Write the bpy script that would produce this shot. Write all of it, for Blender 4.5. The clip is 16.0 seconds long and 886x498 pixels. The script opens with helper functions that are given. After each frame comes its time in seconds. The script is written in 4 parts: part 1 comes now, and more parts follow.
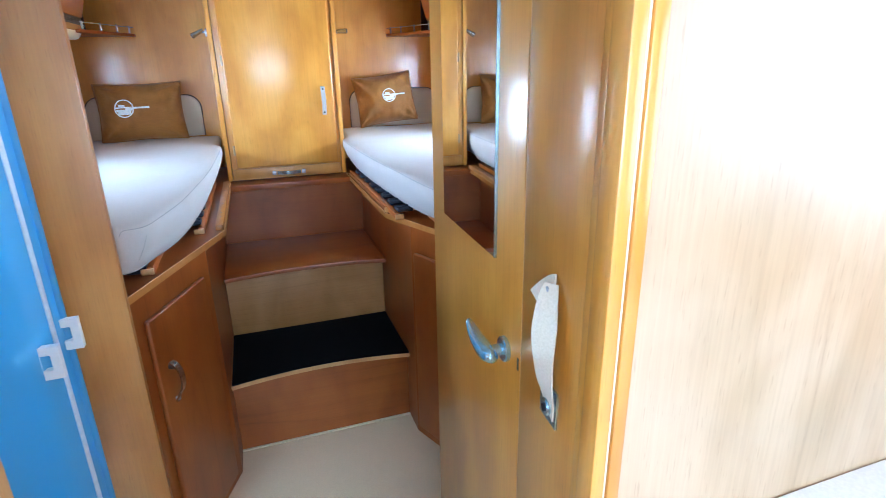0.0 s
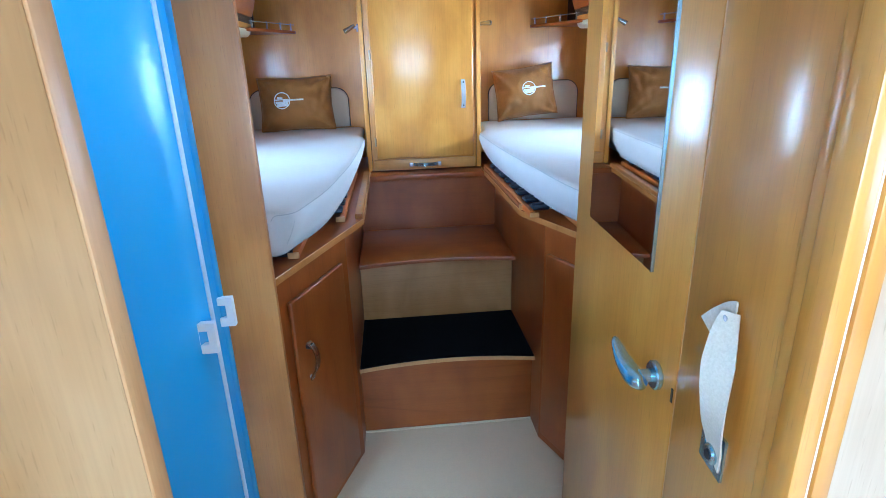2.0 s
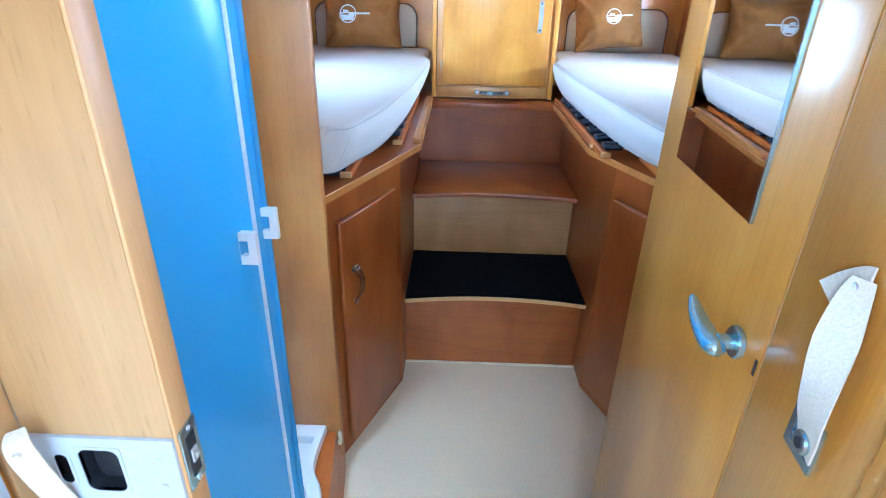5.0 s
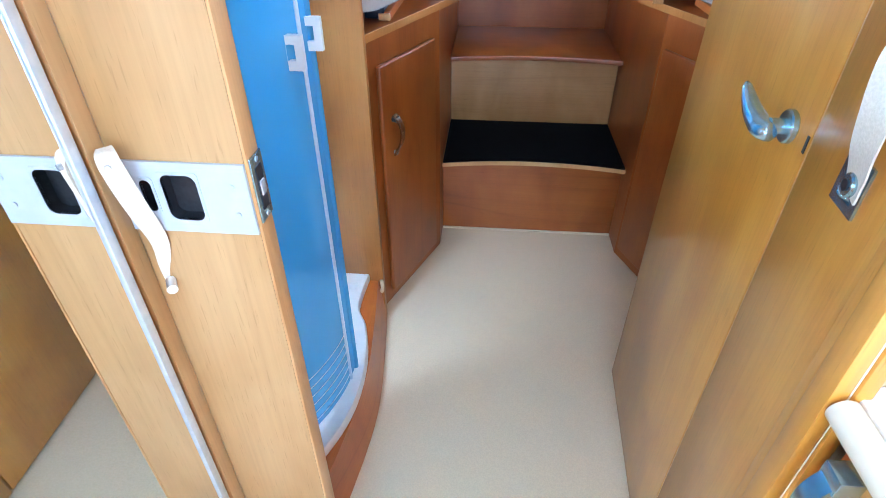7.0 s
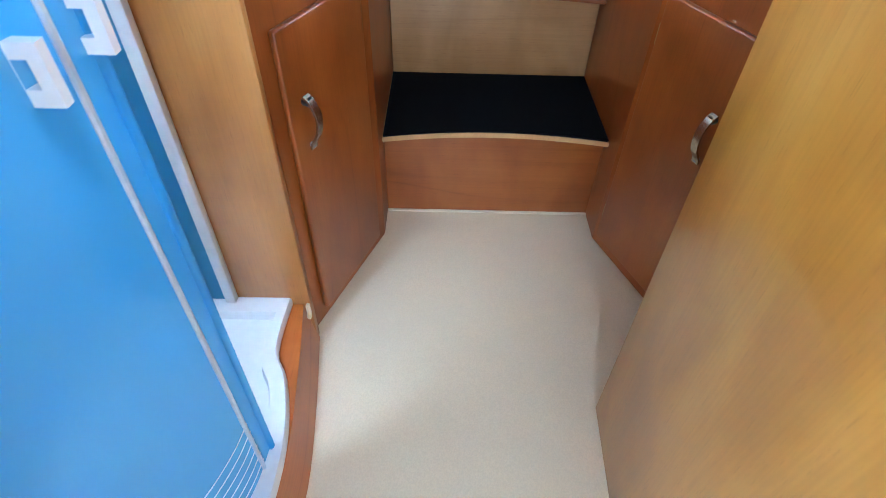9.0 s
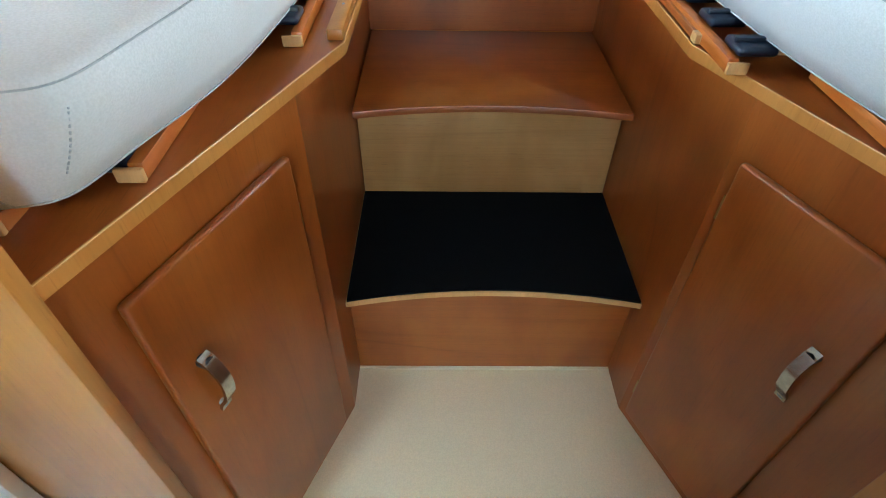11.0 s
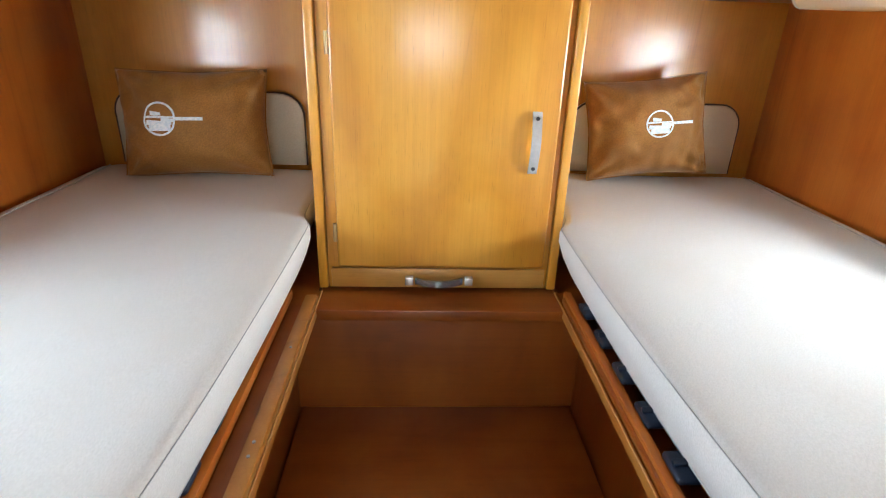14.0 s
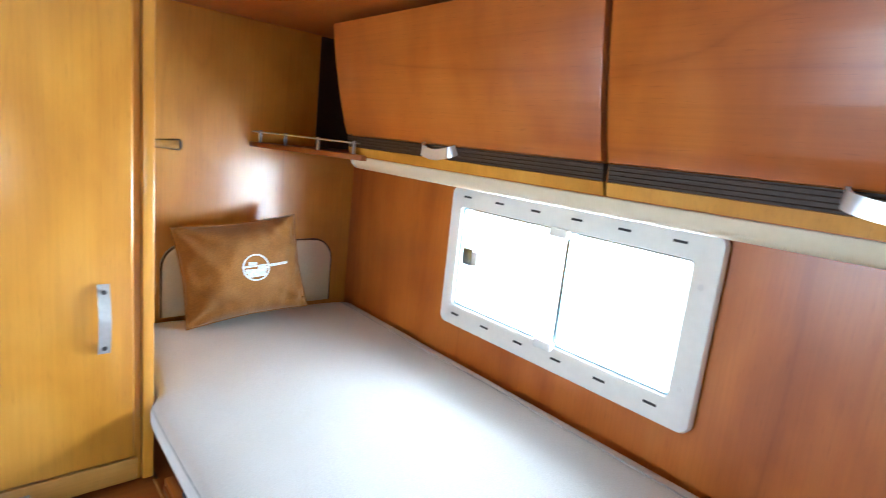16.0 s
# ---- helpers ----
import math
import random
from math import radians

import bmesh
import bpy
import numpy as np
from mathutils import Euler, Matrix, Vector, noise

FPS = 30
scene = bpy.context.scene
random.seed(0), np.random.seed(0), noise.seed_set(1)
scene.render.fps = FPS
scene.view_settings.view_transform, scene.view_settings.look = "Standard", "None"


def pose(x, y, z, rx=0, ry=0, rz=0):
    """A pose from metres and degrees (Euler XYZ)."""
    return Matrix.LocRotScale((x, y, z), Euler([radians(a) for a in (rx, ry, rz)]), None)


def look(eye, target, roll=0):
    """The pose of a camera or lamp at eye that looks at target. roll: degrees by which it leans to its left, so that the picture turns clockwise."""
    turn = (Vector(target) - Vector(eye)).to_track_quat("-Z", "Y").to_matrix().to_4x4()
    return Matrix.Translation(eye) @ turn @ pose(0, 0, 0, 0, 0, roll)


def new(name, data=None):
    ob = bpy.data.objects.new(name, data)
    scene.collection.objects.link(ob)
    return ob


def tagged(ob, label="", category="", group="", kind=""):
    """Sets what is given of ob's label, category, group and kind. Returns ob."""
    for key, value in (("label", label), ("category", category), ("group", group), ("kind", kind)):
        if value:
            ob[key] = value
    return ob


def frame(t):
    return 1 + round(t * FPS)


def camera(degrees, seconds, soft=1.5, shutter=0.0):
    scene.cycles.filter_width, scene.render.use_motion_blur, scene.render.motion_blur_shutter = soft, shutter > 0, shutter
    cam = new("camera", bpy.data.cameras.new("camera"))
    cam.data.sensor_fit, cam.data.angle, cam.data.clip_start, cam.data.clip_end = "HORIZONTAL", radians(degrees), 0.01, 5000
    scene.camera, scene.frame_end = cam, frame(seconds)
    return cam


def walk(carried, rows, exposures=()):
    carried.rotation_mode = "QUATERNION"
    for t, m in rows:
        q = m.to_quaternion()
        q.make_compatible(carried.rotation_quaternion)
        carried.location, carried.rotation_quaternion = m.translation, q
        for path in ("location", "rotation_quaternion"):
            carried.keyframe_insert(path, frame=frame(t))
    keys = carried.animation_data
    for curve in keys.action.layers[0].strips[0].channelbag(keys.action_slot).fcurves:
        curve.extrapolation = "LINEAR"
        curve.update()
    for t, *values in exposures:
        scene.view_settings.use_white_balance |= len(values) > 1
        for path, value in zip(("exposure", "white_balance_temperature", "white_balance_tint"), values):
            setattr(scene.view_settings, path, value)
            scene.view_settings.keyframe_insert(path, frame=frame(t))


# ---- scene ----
cam = camera(79.1, 16.0, soft=0.7, shutter=0.2)
PATH = [
    (0, (-0.154, -1.951, 1.452), (0.461, -0.161, 0.805), -1.1),
    (0.5, (-0.179, -1.95, 1.453), (0.252, -0.11, 0.799), -1.0),
    (1, (-0.195, -1.943, 1.451), (0.065, -0.071, 0.797), -1.7),
    (1.5, (-0.194, -1.926, 1.45), (-0.018, -0.044, 0.795), -2.0),
    (2, (-0.169, -1.887, 1.449), (-0.004, -0.006, 0.791), -1.8),
    (2.5, (-0.138, -1.838, 1.449), (0.018, 0.043, 0.788), -1.9),
    (3, (-0.107, -1.795, 1.444), (0.137, 0.071, 0.768), -2.3),
    (3.2, (-0.099, -1.783, 1.443), (0.187, 0.074, 0.757), -2.1),
    (5.3, (-0.18, -1.826, 1.389), (-0.265, -0.055, 0.464), 1.7),
    (5.5, (-0.182, -1.853, 1.379), (-0.29, -0.103, 0.417), 1.7),
    (6, (-0.181, -1.902, 1.345), (-0.315, -0.193, 0.315), 1.5),
    (6.5, (-0.181, -1.92, 1.31), (-0.351, -0.252, 0.22), 1.1),
    (7, (-0.183, -1.908, 1.273), (-0.323, -0.295, 0.099), -0.0),
    (7.5, (-0.183, -1.869, 1.24), (-0.298, -0.337, -0.041), -0.6),
    (8, (-0.18, -1.767, 1.213), (-0.239, -0.312, -0.158), 0.3),
    (8.2, (-0.184, -1.709, 1.201), (-0.219, -0.285, -0.202), 0.9),
    (10.3, (-0.141, -1.038, 1.289), (-0.093, 0.408, -0.092), 1.6),
    (10.5, (-0.14, -0.986, 1.287), (-0.094, 0.462, -0.092), 1.6),
    (11, (-0.133, -0.865, 1.282), (-0.114, 0.587, -0.094), 0.9),
    (11.5, (-0.139, -0.772, 1.316), (-0.125, 0.691, -0.047), 0.9),
    (12, (-0.128, -0.682, 1.361), (-0.117, 0.854, 0.08), 0.6),
    (12.5, (-0.103, -0.572, 1.415), (-0.091, 1.05, 0.246), 0.7),
    (13, (-0.073, -0.467, 1.472), (-0.057, 1.236, 0.423), 0.8),
    (13.5, (-0.041, -0.399, 1.493), (-0.064, 1.384, 0.588), 0.5),
    (14, (-0.062, -0.294, 1.541), (0.041, 1.544, 0.759), 2.0),
    (14.5, (-0.076, -0.213, 1.588), (0.284, 1.636, 0.917), 2.2),
    (15, (-0.059, -0.194, 1.619), (0.609, 1.599, 1.037), 4.4),
    (15.5, (-0.022, -0.214, 1.657), (0.935, 1.473, 1.17), 5.6),
    (16, (0.033, -0.249, 1.689), (1.333, 1.222, 1.31), 6.2),
]
EXPOSURES = [(0.0, 0.3, 4700, 3), (1.2, 0.2, 4350, 0), (2.7, 0.2, 4200, -2), (3.0, 0.2, 4700, -1), (3.2, 0.2, 4750, 0), (5.3, 0.65, 4300, 1), (6.2, 0.65, 4500, 3), (7.2, 0.65, 4650, 5), (8.2, 0.75, 4500, 5), (10.3, 0.85, 5100, -3), (11.0, 0.6, 5100, -8), (11.5, 0.4, 5100, -5), (12.0, 0.05, 5100, 1), (12.6, -0.1, 5300, 3), (13.5, 0.05, 5800, 4), (14.5, 0.0, 5950, 3), (15.4, -0.02, 5600, 2), (16.0, 0.08, 5250, 1)]
walk(cam, [(t, look(eye, target, roll)) for t, eye, target, roll in PATH], EXPOSURES)

# ---- world and light ----
world = bpy.data.worlds.new("world")
scene.world = world
world.use_nodes = True
wn = world.node_tree.nodes
sky = wn.new("ShaderNodeTexSky")
sky.sky_type = 'NISHITA'
sky.sun_disc = False
sky.sun_elevation = radians(45)
sky.sun_rotation = radians(5)
wn["Background"].inputs[1].default_value = 0.12
world.node_tree.links.new(sky.outputs[0], wn["Background"].inputs[0])

sun = new("sun", bpy.data.lights.new("sun", 'SUN'))
sun.data.energy = 2.0
sun.data.angle = radians(4)
sun.data.color = (1.0, 0.95, 0.88)
sun.matrix_basis = look((0.5, 6, 6), (0, 0, 0))


def sky_panel(name, eye, target, width, height, watts, color=(1.0, 0.98, 0.95), spread=180):
    """Daylight that enters through an opening."""
    data = bpy.data.lights.new(name, 'AREA')
    data.shape, data.size, data.size_y = 'RECTANGLE', width, height
    data.energy, data.color, data.spread = watts, color, radians(spread)
    ob = new(name, data)
    ob.matrix_basis = look(eye, target)
    return ob


sky_panel("window_daylight", (1.5, 0.0, 1.36), (0, 0.0, 1.36), 2.6, 0.66, 175)
sky_panel("window_daylight", (-1.5, -0.28, 1.36), (0, -0.28, 1.36), 2.6, 0.66, 175, (0.92, 0.96, 1.0))
# Added overhead fill for the floor and front-facing panels; its hatch is unseen.
sky_panel("unseen_hatch_daylight", (0.0, -2.55, 2.12), (0, -2.5501, 0), 0.66, 0.46, 14, (0.88, 0.95, 1.0))
sky_panel("window_daylight", (-1.45, -3.0, 1.4), (0, -2.4, 1.3), 1.4, 0.9, 130, (0.8, 0.91, 1.0))
# Unseen window above the worktop, added to brighten the sliding door side.
sky_panel("window_daylight", (1.10, -2.12, 1.4), (0, -2.0, 1.15), 0.72, 0.55, 6, (0.75, 0.88, 1.0))
sky_panel("windscreen_daylight", (0.0, -4.3, 1.4), (0, 0, 1.4), 1.55, 0.72, 40, (0.92, 0.97, 1.0))
sky_panel("unseen_hatch_daylight", (-0.85, -1.2, 2.12), (-0.85, -1.2001, 0), 0.18, 0.26, 7, (0.85, 0.93, 1.0), 110)


# ---- materials ----
def mat(name, base=(0.8, 0.8, 0.8), rough=0.5, metal=0.0, coat=0.0, spec=0.5):
    m = bpy.data.materials.new(name)
    m.use_nodes = True
    b = m.node_tree.nodes["Principled BSDF"]
    b.inputs["Base Color"].default_value = (*base, 1)
    b.inputs["Roughness"].default_value = rough
    b.inputs["Metallic"].default_value = metal
    b.inputs["Coat Weight"].default_value = coat
    b.inputs["Coat Roughness"].default_value = 0.25
    b.inputs["Specular IOR Level"].default_value = spec
    return m


def noise_node(nt, coords, scale, size, detail=5.0, distortion=0.0):
    mp = nt.nodes.new("ShaderNodeMapping")
    mp.inputs["Scale"].default_value = scale
    nt.links.new(coords, mp.inputs["Vector"])
    n = nt.nodes.new("ShaderNodeTexNoise")
    n.inputs["Scale"].default_value = size
    n.inputs["Detail"].default_value = detail
    n.inputs["Distortion"].default_value = distortion
    nt.links.new(mp.outputs[0], n.inputs["Vector"])
    return n.outputs["Fac"]


def ramp(nt, fac, stops):
    r = nt.nodes.new("ShaderNodeValToRGB")
    r.color_ramp.elements[0].position, r.color_ramp.elements[0].color = stops[0][0], (*stops[0][1], 1)
    r.color_ramp.elements[1].position, r.color_ramp.elements[1].color = stops[-1][0], (*stops[-1][1], 1)
    for pos, col in stops[1:-1]:
        e = r.color_ramp.elements.new(pos)
        e.color = (*col, 1)
    nt.links.new(fac, r.inputs[0])
    return r.outputs[0]


def mix(nt, kind, fac, a, b):
    n = nt.nodes.new("ShaderNodeMix")
    n.data_type, n.blend_type = 'RGBA', kind
    if isinstance(fac, float):
        n.inputs[0].default_value = fac
    else:
        nt.links.new(fac, n.inputs[0])
    nt.links.new(a, n.inputs[6])
    nt.links.new(b, n.inputs[7])
    return n.outputs[2]


def bump(nt, fac, strength, distance=0.002):
    n = nt.nodes.new("ShaderNodeBump")
    n.inputs["Strength"].default_value = strength
    n.inputs["Distance"].default_value = distance
    nt.links.new(fac, n.inputs["Height"])
    nt.links.new(n.outputs[0], nt.nodes["Principled BSDF"].inputs["Normal"])


def coords_of(nt):
    """Object coordinates, shifted for each object so that no two boards repeat."""
    tc = nt.nodes.new("ShaderNodeTexCoord")
    info = nt.nodes.new("ShaderNodeObjectInfo")
    add = nt.nodes.new("ShaderNodeVectorMath")
    add.operation = 'MULTIPLY_ADD'
    mul = nt.nodes.new("ShaderNodeCombineXYZ")
    for i in range(3):
        nt.links.new(info.outputs["Random"], mul.inputs[i])
    nt.links.new(mul.outputs[0], add.inputs[0])
    add.inputs[1].default_value = (7.3, 5.1, 3.7)
    nt.links.new(tc.outputs["Object"], add.inputs[2])
    return add.outputs[0]


def wood(name, dark, mid, light, grain='z', rough=0.36, coat=0.3, figure=0.5):
    m = mat(name, mid, rough, coat=coat)
    nt = m.node_tree
    co = coords_of(nt)
    along = {'x': (0.09, 1, 1), 'y': (1, 0.09, 1), 'z': (1, 1, 0.09)}[grain]
    broad = noise_node(nt, co, along, 3.2, 2.0, 0.7)
    fine = noise_node(nt, co, {'x': (0.02, 1, 1), 'y': (1, 0.02, 1), 'z': (1, 1, 0.02)}[grain], 190.0, 4.0, 0.0)
    cloud = noise_node(nt, co, (1, 1, 0.5), 6.0, 3.0, 0.3)
    w = nt.nodes.new("ShaderNodeMath")
    w.operation = 'MULTIPLY'
    w.inputs[1].default_value = 11.0
    nt.links.new(broad, w.inputs[0])
    pp = nt.nodes.new("ShaderNodeMath")
    pp.operation = 'PINGPONG'
    pp.inputs[1].default_value = 1.0
    nt.links.new(w.outputs[0], pp.inputs[0])
    base = ramp(nt, cloud, [(0.36, dark), (0.5, mid), (0.64, light)])
    rings = ramp(nt, pp.outputs[0], [(0.0, dark), (0.25, mid), (1.0, light)])
    c = mix(nt, 'MIX', figure * 0.55, base, rings)
    f = ramp(nt, fine, [(0.3, (0.74, 0.72, 0.7)), (0.62, (1.05, 1.05, 1.05))])
    c = mix(nt, 'MULTIPLY', 0.27, c, f)
    # narrow growth lines and scattered pores
    line = ramp(nt, pp.outputs[0], [(0.0, (0.66, 0.6, 0.52)), (0.045, (0.9, 0.88, 0.86)), (0.1, (1, 1, 1))])
    patchy = ramp(nt, noise_node(nt, co, along, 7.0, 2.0), [(0.46, (0, 0, 0)), (0.62, (1, 1, 1))])
    faint = nt.nodes.new("ShaderNodeMath")
    faint.operation = 'MULTIPLY'
    faint.inputs[1].default_value = figure * 0.9
    nt.links.new(patchy, faint.inputs[0])
    c = mix(nt, 'MULTIPLY', faint.outputs[0], c, line)
    pores = noise_node(nt, co, {'x': (0.06, 1, 1), 'y': (1, 0.06, 1), 'z': (1, 1, 0.06)}[grain], 420.0, 2.0)
    c = mix(nt, 'MULTIPLY', 0.5, c, ramp(nt, pores, [(0.28, (0.7, 0.66, 0.6)), (0.36, (1, 1, 1))]))
    nt.links.new(c, nt.nodes["Principled BSDF"].inputs["Base Color"])
    rr = nt.nodes.new("ShaderNodeMapRange")
    rr.inputs[3].default_value, rr.inputs[4].default_value = rough - 0.06, rough + 0.1
    nt.links.new(cloud, rr.inputs[0])
    nt.links.new(rr.outputs[0], nt.nodes["Principled BSDF"].inputs["Roughness"])
    bump(nt, fine, 0.04, 0.001)
    return m


def speckled(name, a, b, size, rough, strength, scale=(1, 1, 1), coat=0.0, stain=0.0, stain_col=(0.4, 0.36, 0.3), patch_size=4.0):
    m = mat(name, a, rough, coat=coat)
    nt = m.node_tree
    co = coords_of(nt)
    fine = noise_node(nt, co, scale, size, 4.0)
    big = noise_node(nt, co, scale, patch_size, 4.0, 0.5)
    c = ramp(nt, fine, [(0.35, a), (0.65, b)])
    if stain:
        s = ramp(nt, big, [(0.45, (0, 0, 0)), (0.75, (stain, stain, stain))])
        col = nt.nodes.new("ShaderNodeRGB")
        col.outputs[0].default_value = (*stain_col, 1)
        c = mix(nt, 'MIX', s, c, col.outputs[0])
    nt.links.new(c, nt.nodes["Principled BSDF"].inputs["Base Color"])
    bump(nt, fine, strength)
    return m


ALDER = wood("alder_veneer", (0.5, 0.212, 0.017), (0.6, 0.276, 0.026), (0.67, 0.335, 0.046), 'z', 0.38, 0.9, 0.25)
ALDER.node_tree.nodes["Principled BSDF"].inputs["Coat Roughness"].default_value = 0.17
BEECH = wood("beech_panel_across", (0.34, 0.17, 0.048), (0.41, 0.215, 0.068), (0.47, 0.265, 0.092), 'x', 0.37, 0.4, 0.25)
# Alder lightened so its colour carries the front window's glare.
GLARE_ALDER = wood("glare_pale_alder", (0.4, 0.225, 0.075), (0.48, 0.29, 0.11), (0.54, 0.345, 0.145), 'z', 0.38, 0.4, 0.25)
# Figured alder with the washroom wall's overexposed look put into its colour.
LEAF = wood("figured_glare_alder", (0.42, 0.285, 0.15), (0.49, 0.345, 0.2), (0.54, 0.39, 0.24), 'z', 0.36, 0.5, 0.4)
ALDER_X = wood("alder_veneer_across", (0.42, 0.2, 0.032), (0.52, 0.265, 0.05), (0.6, 0.325, 0.078), 'x')
CHERRY = wood("cherry_veneer", (0.35, 0.085, 0.008), (0.45, 0.124, 0.013), (0.52, 0.167, 0.023), 'z', 0.36)
CHERRY_Y = wood("cherry_veneer_along", (0.35, 0.085, 0.008), (0.45, 0.124, 0.013), (0.52, 0.167, 0.023), 'y', 0.36)
# Copy of the cherry veneer, darkened to put the stairwell's shade into colour.
BASE = wood("shade_dark_cherry", (0.21, 0.051, 0.005), (0.29, 0.076, 0.008), (0.35, 0.105, 0.013), 'z', 0.36)
BASE_X = wood("shade_dark_cherry_across", (0.21, 0.051, 0.005), (0.29, 0.076, 0.008), (0.35, 0.105, 0.013), 'x', 0.37)
BASE_Y = wood("shade_dark_cherry_along", (0.21, 0.051, 0.005), (0.29, 0.076, 0.008), (0.35, 0.105, 0.013), 'y', 0.36)
HONEY = wood("honey_veneer", (0.34, 0.13, 0.02), (0.43, 0.18, 0.031), (0.5, 0.232, 0.05))
EDGE = wood("beech_edge_band", (0.5, 0.27, 0.09), (0.6, 0.34, 0.125), (0.66, 0.4, 0.16), 'z', 0.4, 0.1, 0.2)
PINE = wood("raw_pine", (0.55, 0.33, 0.16), (0.66, 0.42, 0.22), (0.72, 0.5, 0.28), 'y', 0.6, 0.0, 0.4)
VINYL = speckled("cream_vinyl", (0.69, 0.57, 0.37), (0.76, 0.635, 0.42), 260.0, 0.38, 0.05, stain=0.35, stain_col=(0.6, 0.53, 0.37))
FABRIC = speckled("pale_mattress_fabric", (0.57, 0.575, 0.58), (0.65, 0.655, 0.66), 420.0, 0.9, 0.09, stain=0.45, stain_col=(0.55, 0.53, 0.5))
PIPING = speckled("grey_piping", (0.34, 0.37, 0.39), (0.42, 0.45, 0.47), 300.0, 0.8, 0.2)
VELVET = speckled("brown_velvet", (0.25, 0.107, 0.014), (0.35, 0.16, 0.024), 300.0, 0.72, 0.3, stain=0.55, stain_col=(0.11, 0.045, 0.01), patch_size=6.0)
VELVET.node_tree.nodes["Principled BSDF"].inputs["Sheen Weight"].default_value = 0.14
LEATHER = speckled("cream_upholstery", (0.6, 0.55, 0.42), (0.66, 0.61, 0.48), 240.0, 0.5, 0.25)
CARPET = speckled("black_ribbed_mat", (0.002, 0.0025, 0.0035), (0.005, 0.006, 0.008), 500.0, 1.0, 0.4)
CARPET.node_tree.nodes["Principled BSDF"].inputs["Specular IOR Level"].default_value = 0.1
WHITE = speckled("white_plastic", (0.76, 0.76, 0.74), (0.79, 0.79, 0.77), 60.0, 0.38, 0.02, stain=0.06, stain_col=(0.7, 0.69, 0.66))
CREAM = speckled("cream_laminate", (0.73, 0.64, 0.45), (0.75, 0.66, 0.47), 90.0, 0.4, 0.01)
WORKTOP = speckled("white_worktop_laminate", (0.78, 0.76, 0.72), (0.84, 0.82, 0.78), 180.0, 0.3, 0.03)
CHROME = speckled("brushed_chrome", (0.72, 0.76, 0.79), (0.8, 0.83, 0.86), 120.0, 0.26, 0.02)
CHROME.node_tree.nodes["Principled BSDF"].inputs["Metallic"].default_value = 0.62
ALU = speckled("satin_aluminium", (0.62, 0.7, 0.76), (0.7, 0.77, 0.82), 90.0, 0.5, 0.03)
ALU.node_tree.nodes["Principled BSDF"].inputs["Metallic"].default_value = 0.6
STEEL = speckled("blued_steel", (0.36, 0.52, 0.6), (0.46, 0.62, 0.7), 90.0, 0.26, 0.03)
STEEL.node_tree.nodes["Principled BSDF"].inputs["Metallic"].default_value = 0.9
NICKEL = speckled("satin_nickel", (0.4, 0.4, 0.37), (0.5, 0.5, 0.47), 120.0, 0.24, 0.02)
NICKEL.node_tree.nodes["Principled BSDF"].inputs["Metallic"].default_value = 1.0
BRASS = mat("aged_brass", (0.4, 0.31, 0.16), 0.5, 1.0)
PLATE = speckled("pale_grey_lock_plate", (0.49, 0.54, 0.58), (0.52, 0.57, 0.61), 60.0, 0.35, 0.02)
DARK = speckled("black_plastic", (0.012, 0.013, 0.016), (0.02, 0.021, 0.025), 200.0, 0.45, 0.1)
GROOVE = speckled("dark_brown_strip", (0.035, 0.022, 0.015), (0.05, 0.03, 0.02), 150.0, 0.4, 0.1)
RUBBER = speckled("dark_blue_rubber", (0.005, 0.011, 0.026), (0.008, 0.017, 0.04), 200.0, 0.4, 0.1)
STRAP = speckled("cream_strap_webbing", (0.66, 0.59, 0.45), (0.74, 0.67, 0.53), 350.0, 0.8, 0.3)
SILVER_PRINT = speckled("silver_blue_print", (0.6, 0.74, 0.84), (0.86, 0.92, 0.96), 140.0, 0.4, 0.05)
CEILING = speckled("off_white_ceiling_liner", (0.5, 0.46, 0.4), (0.55, 0.51, 0.45), 200.0, 0.7, 0.1)
RED = mat("red_marker", (0.5, 0.03, 0.02), 0.4)

MIRROR = mat("mirror_glass", (0.86, 0.88, 0.88), 0.02, 1.0)
GLASS = bpy.data.materials.new("window_glass")
GLASS.use_nodes = True
gn = GLASS.node_tree
gn.nodes.clear()
go = gn.nodes.new("ShaderNodeOutputMaterial")
gt = gn.nodes.new("ShaderNodeBsdfTransparent")
gg = gn.nodes.new("ShaderNodeBsdfGlossy")
gg.inputs["Roughness"].default_value = 0.03
gm = gn.nodes.new("ShaderNodeMixShader")
gm.inputs[0].default_value = 0.06
gn.links.new(gt.outputs[0], gm.inputs[1])
gn.links.new(gg.outputs[0], gm.inputs[2])
gn.links.new(gm.outputs[0], go.inputs[0])

FROST = mat("blue_frosted_acrylic", (0.14, 0.45, 0.77), 0.18, coat=0.6)
fn = FROST.node_tree
ft = fn.nodes.new("ShaderNodeBsdfTranslucent")
ft.inputs[0].default_value = (0.38, 0.72, 0.98, 1)
fm = fn.nodes.new("ShaderNodeMixShader")
fm.inputs[0].default_value = 0.55
fn.links.new(fn.nodes["Principled BSDF"].outputs[0], fm.inputs[1])
fn.links.new(ft.outputs[0], fm.inputs[2])
fc = fn.nodes.new("ShaderNodeBsdfTransparent")
fc.inputs[0].default_value = (0.7, 0.88, 1.0, 1)
fx = fn.nodes.new("ShaderNodeMixShader")
fx.inputs[0].default_value = 0.42
fn.links.new(fm.outputs[0], fx.inputs[1])
fn.links.new(fc.outputs[0], fx.inputs[2])
fn.links.new(fx.outputs[0], fn.nodes["Material Output"].inputs[0])
bump(fn, noise_node(fn, coords_of(fn), (1, 1, 1), 300.0), 0.08)

